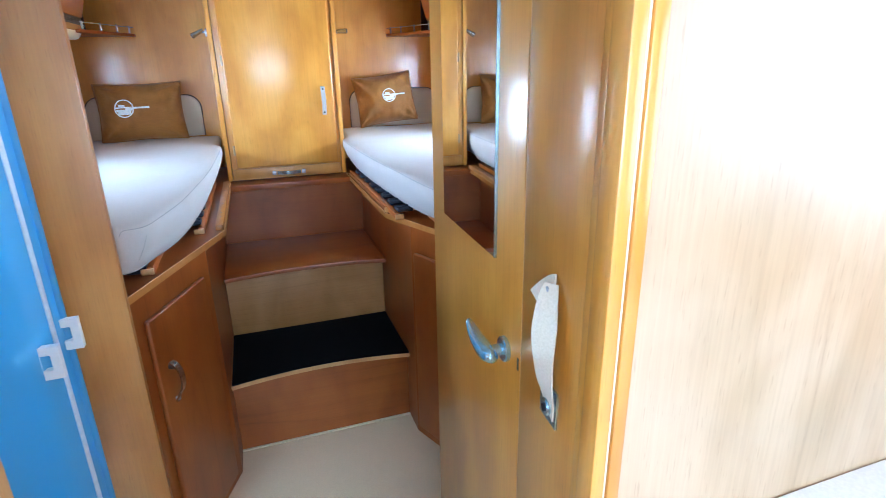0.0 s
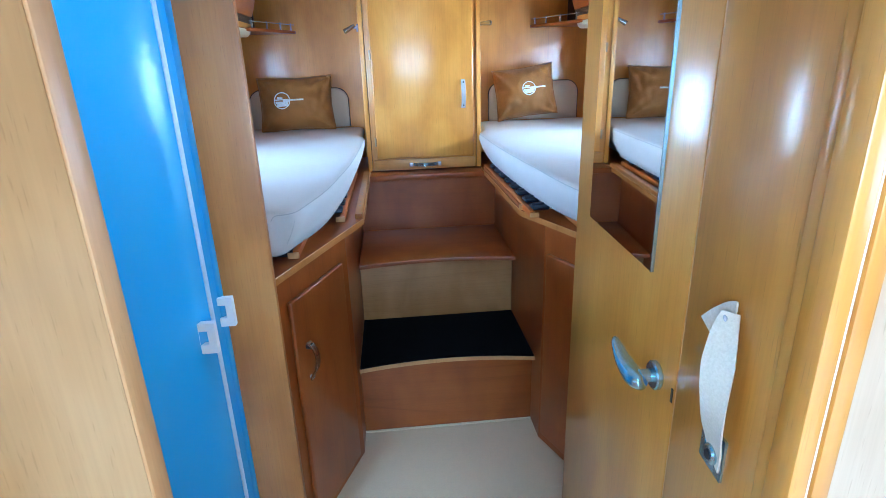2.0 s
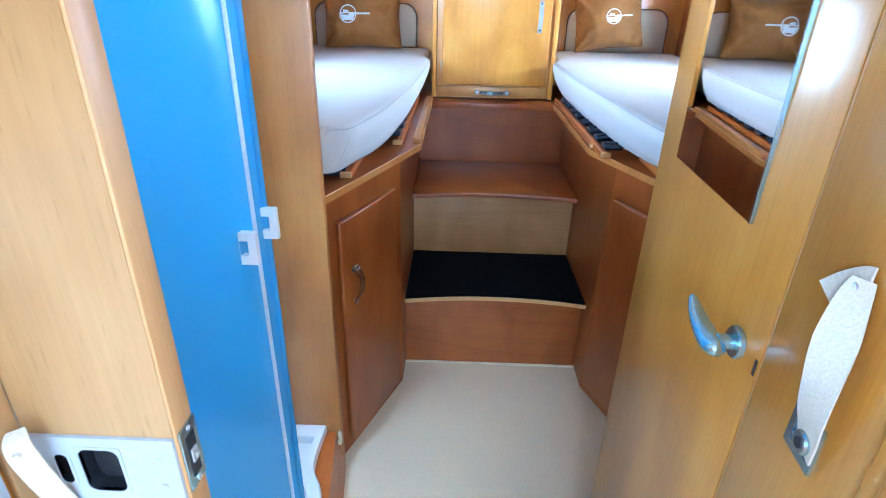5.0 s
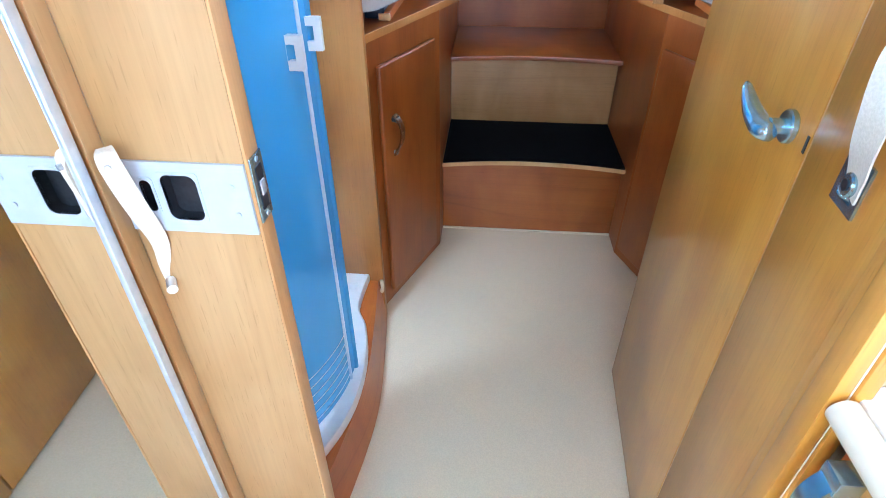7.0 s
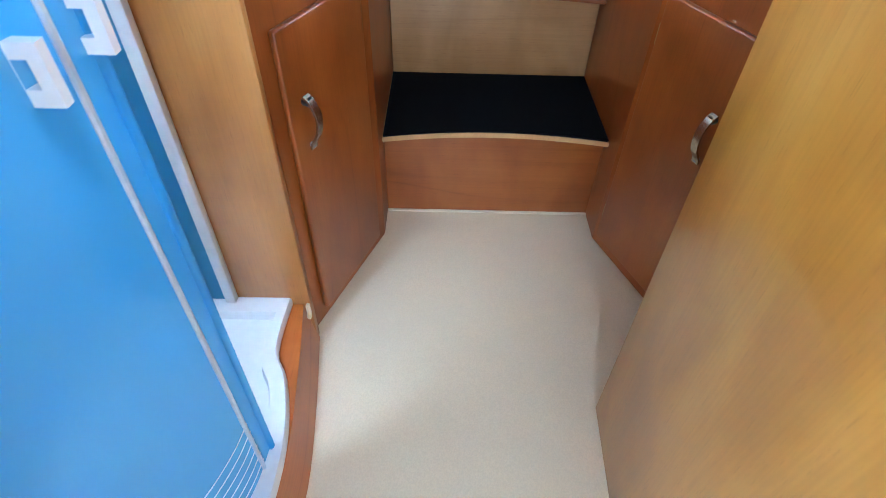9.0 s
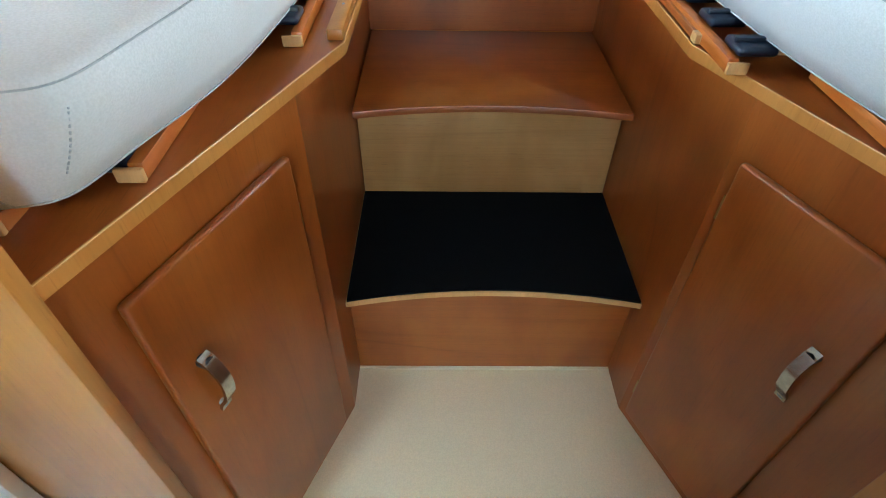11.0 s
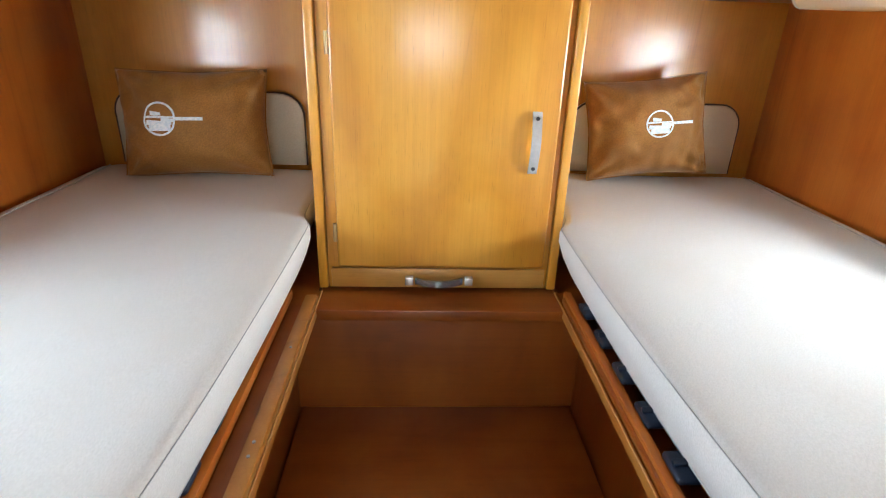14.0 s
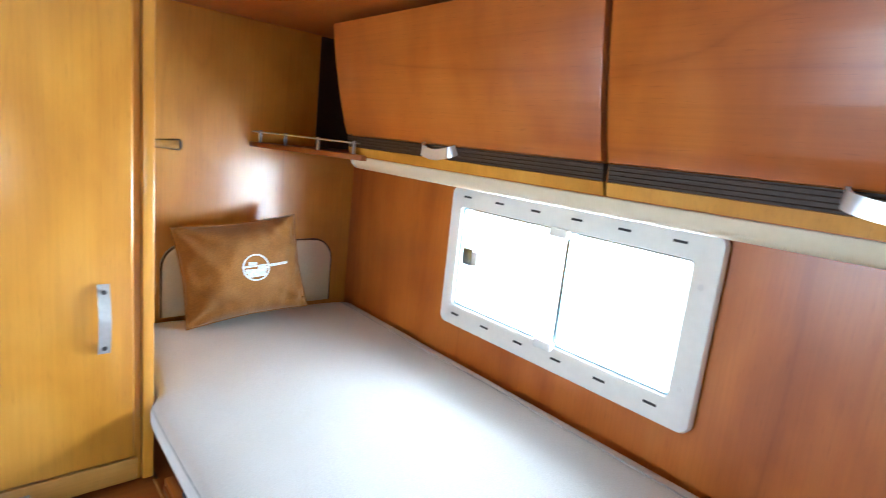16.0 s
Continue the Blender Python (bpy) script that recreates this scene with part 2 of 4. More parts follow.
DAY = bpy.data.materials.new("bright_sky_backdrop")
DAY.use_nodes = True
DAY.node_tree.nodes.clear()
do = DAY.node_tree.nodes.new("ShaderNodeOutputMaterial")
de = DAY.node_tree.nodes.new("ShaderNodeEmission")
de.inputs[0].default_value = (0.97, 0.98, 1.0, 1)
de.inputs[1].default_value = 6.0
DAY.node_tree.links.new(de.outputs[0], do.inputs[0])


# ---- mesh helpers ----
def bevelled(bm, width, segs=2):
    if width:
        bmesh.ops.bevel(bm, geom=list(bm.edges), offset=width, segments=segs, profile=0.5, affect='EDGES', clamp_overlap=True)
    return bm


def box(x0, x1, y0, y1, z0, z1, bevel=0.0, segs=2):
    bm = bmesh.new()
    m = Matrix.Translation(((x0 + x1) / 2, (y0 + y1) / 2, (z0 + z1) / 2)) @ Matrix.Diagonal((abs(x1 - x0), abs(y1 - y0), abs(z1 - z0), 1))
    bmesh.ops.create_cube(bm, size=1.0, matrix=m)
    return bevelled(bm, bevel, segs)


def loft(rings, cap=True):
    """A skin over rings of equally many points."""
    bm = bmesh.new()
    rows = [[bm.verts.new(p) for p in ring] for ring in rings]
    n = len(rows[0])
    for a, b in zip(rows, rows[1:]):
        for i in range(n):
            bm.faces.new((a[i], a[(i + 1) % n], b[(i + 1) % n], b[i]))
    if cap:
        bm.faces.new(list(reversed(rows[0])))
        bm.faces.new(rows[-1])
    bmesh.ops.recalc_face_normals(bm, faces=bm.faces)
    return bm


def prism(poly, z0, z1, bevel=0.0, segs=2):
    return bevelled(loft([[(x, y, z0) for x, y in poly], [(x, y, z1) for x, y in poly]]), bevel, segs)


def extrude_y(profile, y0, y1, bevel=0.0):
    return bevelled(loft([[(x, y0, z) for x, z in profile], [(x, y1, z) for x, z in profile]]), bevel)


def cylinder(a, b, r, r2=None, n=20, bevel=0.0):
    a, b = Vector(a), Vector(b)
    q = (b - a).to_track_quat('Z', 'Y')
    r2 = r if r2 is None else r2
    ring = lambda c, rr: [c + q @ Vector((rr * math.cos(2 * math.pi * i / n), rr * math.sin(2 * math.pi * i / n), 0)) for i in range(n)]
    if bevel:
        d = (b - a).normalized()
        return loft([ring(a, r - bevel), ring(a + d * bevel, r), ring(b - d * bevel, r2), ring(b, r2 - bevel)])
    return loft([ring(a, r), ring(b, r2)])


def sweep(points, radius, n=10):
    """A tube along points; radius is a number or one value a point."""
    pts = [Vector(p) for p in points]
    rings = []
    for i, p in enumerate(pts):
        d = (pts[min(i + 1, len(pts) - 1)] - pts[max(i - 1, 0)]).normalized()
        q = d.to_track_quat('Z', 'Y')
        r = radius if isinstance(radius, (int, float)) else radius[i]
        r = (r, r) if isinstance(r, (int, float)) else r
        rings.append([p + q @ Vector((r[0] * math.cos(2 * math.pi * k / n), r[1] * math.sin(2 * math.pi * k / n), 0)) for k in range(n)])
    return loft(rings)


def ribbon(points, across, width, thick):
    """A flat band along points; across: the way of its width."""
    pts = [Vector(p) for p in points]
    rings = []
    for i, p in enumerate(pts):
        d = (pts[min(i + 1, len(pts) - 1)] - pts[max(i - 1, 0)]).normalized()
        a = across[i] if isinstance(across, list) else across
        a = Vector(a)
        a = (a - d * a.dot(d)).normalized()
        nrm = d.cross(a).normalized()
        w = width[i] if isinstance(width, list) else width
        rings.append([p + a * w / 2 + nrm * thick / 2, p - a * w / 2 + nrm * thick / 2, p - a * w / 2 - nrm * thick / 2, p + a * w / 2 - nrm * thick / 2])
    return loft(rings)


def smooth(points, n=6):
    """Points of a soft curve through the given ones."""
    pts = [Vector(p) for p in points]
    out = []
    for i in range(len(pts) - 1):
        p0, p1, p2, p3 = pts[max(i - 1, 0)], pts[i], pts[i + 1], pts[min(i + 2, len(pts) - 1)]
        for k in range(n):
            t = k / n
            out.append(0.5 * ((2 * p1) + (p2 - p0) * t + (2 * p0 - 5 * p1 + 4 * p2 - p3) * t * t + (3 * p1 - p0 - 3 * p2 + p3) * t ** 3))
    return out + [pts[-1]]


def move(bm, m):
    bmesh.ops.transform(bm, matrix=m, verts=bm.verts)
    return bm


def flipped(bm, side):
    """The mirror image across x = 0 where side is -1."""
    if side < 0:
        bmesh.ops.transform(bm, matrix=Matrix.Diagonal((-1, 1, 1, 1)), verts=bm.verts)
        bmesh.ops.reverse_faces(bm, faces=bm.faces)
    return bm


def mesh_of(name, bm, material, angle=40):
    me = bpy.data.meshes.new(name)
    bm.to_mesh(me)
    bm.free()
    me.materials.append(material)
    me.shade_smooth()
    me.set_sharp_from_angle(angle=radians(angle))
    return me


def part(name, bm, material, parent, label="", angle=40):
    ob = new(name, mesh_of(name, bm, material, angle))
    ob.parent = parent
    return tagged(ob, label)


def solo(name, bm, material, label="", category="", kind="", group="", angle=40):
    return tagged(new(name, mesh_of(name, bm, material, angle)), label, category, group, kind)


def thing(name, label, category, kind="", group="", at=None):
    ob = new(name)
    ob.empty_display_size = 0.05
    if at is not None:
        ob.matrix_basis = at
    return tagged(ob, label, category, group, kind)


def wall_with_hole(axis, c0, c1, a0, a1, z0, z1, holes):
    """A wall slab of thickness c0..c1 across the axis, over a0..a1, with rectangular openings (b0, b1, w0, w1)."""
    us = sorted({a0, a1, *[h for hole in holes for h in hole[:2]]})
    ws = sorted({z0, z1, *[h for hole in holes for h in hole[2:]]})
    bm = bmesh.new()
    solid = {}
    for i in range(len(us) - 1):
        for j in range(len(ws) - 1):
            um, wm = (us[i] + us[i + 1]) / 2, (ws[j] + ws[j + 1]) / 2
            solid[i, j] = not any(h[0] < um < h[1] and h[2] < wm < h[3] for h in holes)
    P = (lambda c, u, w: (c, u, w)) if axis == 'x' else (lambda c, u, w: (u, c, w)) if axis == 'y' else (lambda c, u, w: (u, w, c))

    def quad(*pts):
        bm.faces.new([bm.verts.new(p) for p in pts])
    for (i, j), full in solid.items():
        if not full:
            continue
        u0, u1, w0, w1 = us[i], us[i + 1], ws[j], ws[j + 1]
        for c in (c0, c1):
            quad(P(c, u0, w0), P(c, u1, w0), P(c, u1, w1), P(c, u0, w1))
        for di, dj, e in ((-1, 0, ((u0, w0), (u0, w1))), (1, 0, ((u1, w0), (u1, w1))), (0, -1, ((u0, w0), (u1, w0))), (0, 1, ((u0, w1), (u1, w1)))):
            if not solid.get((i + di, j + dj), False):
                (ua, wa), (ub, wb) = e
                quad(P(c0, ua, wa), P(c0, ub, wb), P(c1, ub, wb), P(c1, ua, wa))
    bmesh.ops.remove_doubles(bm, verts=bm.verts, dist=1e-5)
    bmesh.ops.recalc_face_normals(bm, faces=bm.faces)
    return bm


# ---- structure ----
TOP = 2.05
LEDGE = 0.92
solo("floor", box(-1.1, 1.1, -4.25, 1.46, -0.05, 0.0), VINYL, "cream speckled vinyl floor of the corridor", "floor", "structure")
WINDOW = (0.165, 0.825, 1.245, 1.545)
FRONT_LEFT = (-3.5, -2.5, 1.1, 1.7)
LEFT_WINDOW = (-0.13, 0.525, 1.245, 1.545)
# Opening for the added fill lamp on the right.
FRONT = (-2.5, -1.75, 1.1, 1.7)
for side, name in ((1, "wall_right"), (-1, "wall_left")):
    c0, c1 = (1.045, 1.085) if side > 0 else (-1.085, -1.045)
    solo(name, wall_with_hole('x', c0, c1, -4.2, 1.42, 0.0, TOP, [WINDOW, FRONT] if side > 0 else [LEFT_WINDOW, FRONT_LEFT]), CHERRY, "cherry-veneered side wall with a window opening", "wall", "structure")
solo("wall_back", box(-1.085, 1.085, 1.4205, 1.46, 0.0, TOP), ALDER, "smooth warm veneered wall behind the beds", "wall", "structure")
solo("wall_front", wall_with_hole('y', -4.24, -4.2005, -1.085, 1.085, 0.0, TOP, [(-0.8, 0.8, 1.0, 1.8)]), CEILING, "plain pale wall with a wide windscreen opening", "wall", "structure")
solo("ceiling", wall_with_hole('z', TOP, TOP + 0.04, -1.085, 1.085, -4.24, 1.46, [(-0.33, 0.33, -2.78, -2.32), (-0.95, -0.75, -1.34, -1.06)]), CEILING, "off-white ceiling liner with openings for the unseen hatch lamps", "ceiling", "structure")
backdrop = solo("backdrop", box(2.2, 2.22, -1.6, 2.6, 0.2, 2.8), DAY, "overexposed bright daylight outside the window", "backdrop", "structure")


# ---- sleeping platforms, stairs ----
def side_base(side):
    """The cabinet under one bed, with its angled door."""
    who = thing("bed_base_cabinet", "cherry-veneered cabinet base carrying a raised bed beside the steps", "bed base", group="bed bases")
    S = lambda bm: flipped(bm, side)
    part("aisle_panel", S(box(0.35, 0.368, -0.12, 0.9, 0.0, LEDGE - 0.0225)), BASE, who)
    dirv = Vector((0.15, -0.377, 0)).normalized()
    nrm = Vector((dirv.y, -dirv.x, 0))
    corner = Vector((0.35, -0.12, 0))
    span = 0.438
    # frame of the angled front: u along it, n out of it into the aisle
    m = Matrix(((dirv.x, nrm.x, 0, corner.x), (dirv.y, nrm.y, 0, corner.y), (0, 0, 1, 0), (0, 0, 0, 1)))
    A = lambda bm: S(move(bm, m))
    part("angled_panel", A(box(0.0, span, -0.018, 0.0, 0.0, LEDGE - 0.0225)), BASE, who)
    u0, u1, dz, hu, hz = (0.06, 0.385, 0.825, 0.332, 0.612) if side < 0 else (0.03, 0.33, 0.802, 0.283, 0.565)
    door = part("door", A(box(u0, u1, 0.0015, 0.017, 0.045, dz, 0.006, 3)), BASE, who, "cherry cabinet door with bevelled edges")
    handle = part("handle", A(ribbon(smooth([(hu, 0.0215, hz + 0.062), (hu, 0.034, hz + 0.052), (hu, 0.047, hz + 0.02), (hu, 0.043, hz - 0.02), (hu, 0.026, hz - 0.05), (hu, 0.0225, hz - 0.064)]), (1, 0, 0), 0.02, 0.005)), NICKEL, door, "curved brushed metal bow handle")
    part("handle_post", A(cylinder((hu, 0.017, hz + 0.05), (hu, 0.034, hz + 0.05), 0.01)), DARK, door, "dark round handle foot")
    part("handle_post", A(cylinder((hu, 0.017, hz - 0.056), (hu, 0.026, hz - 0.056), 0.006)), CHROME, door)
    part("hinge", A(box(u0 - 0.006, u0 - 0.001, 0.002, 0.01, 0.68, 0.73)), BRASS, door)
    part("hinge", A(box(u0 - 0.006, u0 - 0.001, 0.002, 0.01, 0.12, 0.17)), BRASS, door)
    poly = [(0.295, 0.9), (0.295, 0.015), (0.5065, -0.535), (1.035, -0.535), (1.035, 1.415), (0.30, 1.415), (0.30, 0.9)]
    top = part("platform_board", S(prism(poly, LEDGE - 0.022, LEDGE - 0.004)), BASE_Y, who, "bed platform board in cherry darkened for shade")
    band = [Vector((0.292, 0.9, LEDGE - 0.0125)), Vector((0.292, 0.015, LEDGE - 0.0125)), Vector((0.5035, -0.535, LEDGE - 0.0125))]
    part("edge_band", S(ribbon(band, (0, 0, 1), 0.02, 0.005)), HONEY, top, "paler rounded edge band")
    # Thin pale bead models the bright glint along the ledge.
    part("edge_bead", S(sweep([p + Vector((-0.001, 0, 0.0095)) for p in band], 0.0016, 6)), EDGE, top, "pale bead drawn as a highlight on the upper edge")
    return who


for side in (-1, 1):
    side_base(side)
lip = thing("bed_edge_rail", "light wooden retaining rail screwed to the platform edge", "rail")
part("rail_board", box(-0.320, -0.292, 0.022, 0.845, LEDGE - 0.003, LEDGE + 0.016, 0.003), HONEY, lip)
for y in (0.14, 0.2, 0.33, 0.36, 0.62):
    part("screw", cylinder((-0.306, y, LEDGE + 0.016), (-0.306, y, LEDGE + 0.0172), 0.003, n=10), CHROME, lip)
lip = thing("bed_edge_rail", "narrow cherry retaining rail along the platform edge", "rail")
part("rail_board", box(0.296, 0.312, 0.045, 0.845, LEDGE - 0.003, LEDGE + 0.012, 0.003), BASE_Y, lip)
part("end_block", box(0.292, 0.32, 0.02, 0.043, LEDGE - 0.003, LEDGE + 0.014, 0.003), EDGE, lip)


def nosing(y_end, y_mid, y_back, w, z0, z1):
    n = 16
    front = [(-w + 2 * w * i / n, y_end + (y_mid - y_end) * (1 - (2 * i / n - 1) ** 2)) for i in range(n + 1)]
    return prism(front + [(w, y_back), (-w, y_back)], z0, z1)


stairs = thing("bedroom_steps", "two cherry-veneered steps with bowed treads between the beds", "steps")
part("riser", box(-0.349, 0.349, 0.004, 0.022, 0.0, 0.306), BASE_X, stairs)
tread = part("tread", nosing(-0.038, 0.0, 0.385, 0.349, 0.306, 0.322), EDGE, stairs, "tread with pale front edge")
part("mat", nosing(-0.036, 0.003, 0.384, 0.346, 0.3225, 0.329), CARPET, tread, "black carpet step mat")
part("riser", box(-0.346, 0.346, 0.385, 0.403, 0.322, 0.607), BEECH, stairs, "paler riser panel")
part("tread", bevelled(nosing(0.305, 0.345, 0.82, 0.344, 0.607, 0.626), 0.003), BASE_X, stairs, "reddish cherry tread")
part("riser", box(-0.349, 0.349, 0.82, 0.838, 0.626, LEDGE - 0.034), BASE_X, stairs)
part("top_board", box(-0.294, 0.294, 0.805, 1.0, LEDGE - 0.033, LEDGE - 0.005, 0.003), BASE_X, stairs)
floor_trim = solo("trim", box(-0.349, 0.349, -0.005, 0.0035, 0.0005, 0.006), CREAM, "thin cream sealing bead along the step", "trim", "structure")


# ---- wardrobe ----
robe = thing("wardrobe", "tall golden alder wardrobe cabinet standing between two beds", "wardrobe", at=pose(0.002, 0.008, 0))
WB = LEDGE + 0.002
part("side_panel", box(-0.30, -0.278, 0.895, 1.418, WB, TOP - 0.002, 0.004), ALDER, robe)
part("side_panel", box(0.268, 0.29, 0.895, 1.418, WB, TOP - 0.002, 0.004), ALDER, robe)
part("face_frame", wall_with_hole('y', 0.905, 0.92, -0.276, 0.266, WB, TOP - 0.002, [(-0.235, 0.235, 1.0, 1.95)]), ALDER, robe)
part("back_panel", box(-0.276, 0.266, 1.40, 1.418, WB, TOP - 0.002), ALDER, robe)
d = part("door", box(-0.25, 0.252, 0.887, 0.904, 0.985, 1.96, 0.006, 3), ALDER, robe, "plain golden alder door")
part("handle", ribbon(smooth([(0.199, 0.884, 1.364), (0.199, 0.876, 1.351), (0.199, 0.868, 1.316), (0.199, 0.866, 1.291), (0.199, 0.872, 1.256), (0.199, 0.882, 1.228)]), (1, 0, 0), 0.021, 0.005), CHROME, d, "bowed brushed metal handle")
part("handle_post", cylinder((0.199, 0.888, 1.351), (0.199, 0.874, 1.351), 0.008), CHROME, d)
part("handle_post", cylinder((0.199, 0.888, 1.238), (0.199, 0.876, 1.238), 0.008), CHROME, d)
for z in (1.352, 1.24):
    part("handle_screw", cylinder((0.199, 0.874 if z > 1.3 else 0.876, z), (0.199, 0.8705 if z > 1.3 else 0.8725, z), 0.0045, n=12), DARK, d)
for z in (1.05, 1.47, 1.85):
    part("hinge", cylinder((-0.254, 0.891, z), (-0.254, 0.891, z + 0.045), 0.0045, n=10), BRASS, d)
drawer = part("drawer_front", box(-0.268, 0.258, 0.893, 0.904, WB + 0.006, 0.978, 0.003), ALDER_X, robe)
part("pull", ribbon(smooth([(-0.062, 0.886, 0.95), (-0.04, 0.874, 0.95), (-0.005, 0.866, 0.95), (0.03, 0.874, 0.95), (0.052, 0.886, 0.95)]), (0, 0, 1), 0.017, 0.006), STEEL, drawer, "curved metal pull")
for x in (-0.078, 0.068):
    part("pull_end", box(x - 0.01, x + 0.01, 0.876, 0.893, 0.941, 0.961, 0.002), CHROME, drawer)


# ---- beds ----
def offset(poly, d):
    """A closed outline moved inwards by d."""
    n, out = len(poly), []
    for i in range(n):
        a, b, c = (Vector(poly[k % n]) for k in (i - 1, i, i + 1))
        e, f = (b - a).normalized(), (c - b).normalized()
        n1, n2 = Vector((-e.y, e.x)), Vector((-f.y, f.x))
        h = (n1 + n2).normalized()
        out.append(tuple(b + h * d / max(0.4, h.dot(n1))))
    return out


def mattress(side, inner, tuck, label):
    """A foam mattress whose inner edge tapers towards the foot."""
    edge = [(p.x, p.y) for p in smooth([(0.33, 1.38, 0), (0.332, 1.2, 0)] + [(x, y, 0) for x, y in inner], 6)]
    z0, z1, xo = LEDGE + 0.036, 1.105, 1.028
    rings, seam = [], []
    n = len(edge)
    for i, (xi, y) in enumerate(edge):
        f = min(1.0, max(0.0, (-0.08 - y) / 0.36))
        drop = 0.021 * f * f * (3 - 2 * f)
        end = 0.022 if i in (0, n - 1) else 0.006 if i in (1, n - 2) else 0.0
        ring = [(xi + tuck + 0.02, y, z0 + end), (xi + tuck, y, z0 + 0.004 + end), (xi + tuck * 0.6, y, z0 + 0.035), (xi + tuck * 0.25, y, z0 + 0.035 + 0.5 * (z1 - drop - z0 - 0.075)), (xi, y, z1 - 0.04 - drop), (xi, y, z1 - 0.016 - end * 0.5 - drop), (xi + 0.006, y, z1 - 0.005 - end * 0.7 - drop), (xi + 0.02, y, z1 - end - drop * 0.93)]
        for k in range(1, 14):
            x = xi + 0.02 + (xo - xi - 0.04) * k / 14
            lift = 0.006 * noise.noise(Vector((x * 4, y * 2.6, side))) + 0.002 * noise.noise(Vector((x * 17, y * 11, side)))
            ring.append((x, y, z1 + 0.003 + lift - end - drop * max(0.0, 1 - k / 7) ** 2))
        ring += [(xo - 0.02, y, z1 - end), (xo - 0.005, y, z1 - 0.006 - end), (xo, y, z1 - 0.025), (xo, y, z0 + end)]
        rings.append(ring)
        seam.append((xi + 0.003, y, z1 - 0.008 - end * 0.7 - drop))
    who = thing("mattress", label, "mattress", group="mattresses")
    body = part("cover", flipped(loft(rings), side), FABRIC, who, angle=60)
    part("piping", flipped(sweep(seam[8:], 0.001, 6), side), PIPING, body, "thin grey seam piping")
    part("bottom_piping", flipped(sweep([(r[1][0] - 0.0008, r[1][1], r[1][2]) for r in rings[8:]], 0.0013, 6), side), PIPING, body)
    part("wall_piping", flipped(sweep([(xo - 0.045, r[1][1], max(v[2] for v in r[8:21]) - 0.001) for r in rings[2:-2]], 0.0018, 6), side), PIPING, body)
    kx, ky = edge[-7][0], edge[-7][1]
    down = [(kx - 0.0006, ky, z1 - 0.05), (kx + tuck * 0.27 - 0.001, ky - 0.004, z0 + 0.065), (kx + tuck * 0.6 - 0.0006, ky - 0.008, z0 + 0.035)]
    line = smooth(down, 12)
    for a, b in zip(line[::2], line[1::2]):
        part("stitch", flipped(sweep([a, b], 0.0011, 6), side), PIPING, body)
    return who


mattress(-1, [(0.33, 0.97), (0.312, 0.9), (0.306, 0.84), (0.312, 0.5), (0.326, 0.15), (0.36, -0.177), (0.415, -0.37), (0.445, -0.455), (0.50, -0.475)], 0.045, "pale fabric-covered mattress tapering towards its foot, bluish in daylight")
mattress(1, [(0.31, 0.97), (0.29, 0.9), (0.277, 0.84), (0.277, 0.5), (0.293, 0.13), (0.32, -0.168), (0.37, -0.38), (0.41, -0.455), (0.47, -0.475)], 0.055, "pale fabric-covered mattress under the window, tapering at its foot")


def slat_base(side, rails, cap_ys, cap_x):
    """The slatted bed frame with rubber slat holders."""
    who = thing("slatted_bed_frame", "wooden slatted bed frame with dark blue rubber slat holders", "bed frame", group="bed frames")
    for x, y0, y1 in rails:
        part("rail", flipped(box(x - 0.016, x + 0.002, y0, y1, LEDGE - 0.002, LEDGE + 0.02, 0.002), side), CHERRY_Y, who)
        part("rail_end", flipped(box(x - 0.0165, x + 0.0165, y0 - 0.008, y0 - 0.0005, LEDGE - 0.002, LEDGE + 0.016, 0.002), side), EDGE, who)
    for y in cap_ys:
        cap = part("slat_holder", flipped(box(cap_x - 0.012, cap_x + 0.05, y - 0.03, y + 0.03, LEDGE + 0.021, LEDGE + 0.036, 0.007, 3), side), RUBBER, who)
        part("holder_rib", flipped(box(cap_x - 0.01, cap_x + 0.04, y - 0.006, y + 0.006, LEDGE + 0.033, LEDGE + 0.043, 0.004), side), RUBBER, cap)
        part("slat", flipped(box(cap_x + 0.045, cap_x + 0.55, y - 0.028, y + 0.028, LEDGE + 0.024, LEDGE + 0.033, 0.003), side), PINE, who)
    return who


slat_base(1, [(0.318, -0.085, 0.86), (0.44, -0.36, -0.1), (0.56, -0.46, -0.3)], [-0.055 + 0.115 * i for i in range(8)], 0.326)
slat_base(-1, [(0.37, 0.0, 0.86), (0.476, -0.37, -0.1), (0.58, -0.46, -0.3)], [0.05 + 0.115 * i for i in range(7)], 0.375)
for side, y in ((-1, -0.325), (-1, -0.22), (-1, -0.42), (1, -0.3)):
    x = 0.475 if y > -0.4 else 0.58
    solo("slat_holder", flipped(box(x + 0.004, x + 0.06, y - 0.038, y + 0.038, LEDGE - 0.002, LEDGE + 0.034, 0.008, 3), side), RUBBER, "dark blue rubber slat holder on the platform", "slat holder", group="loose slat holders")


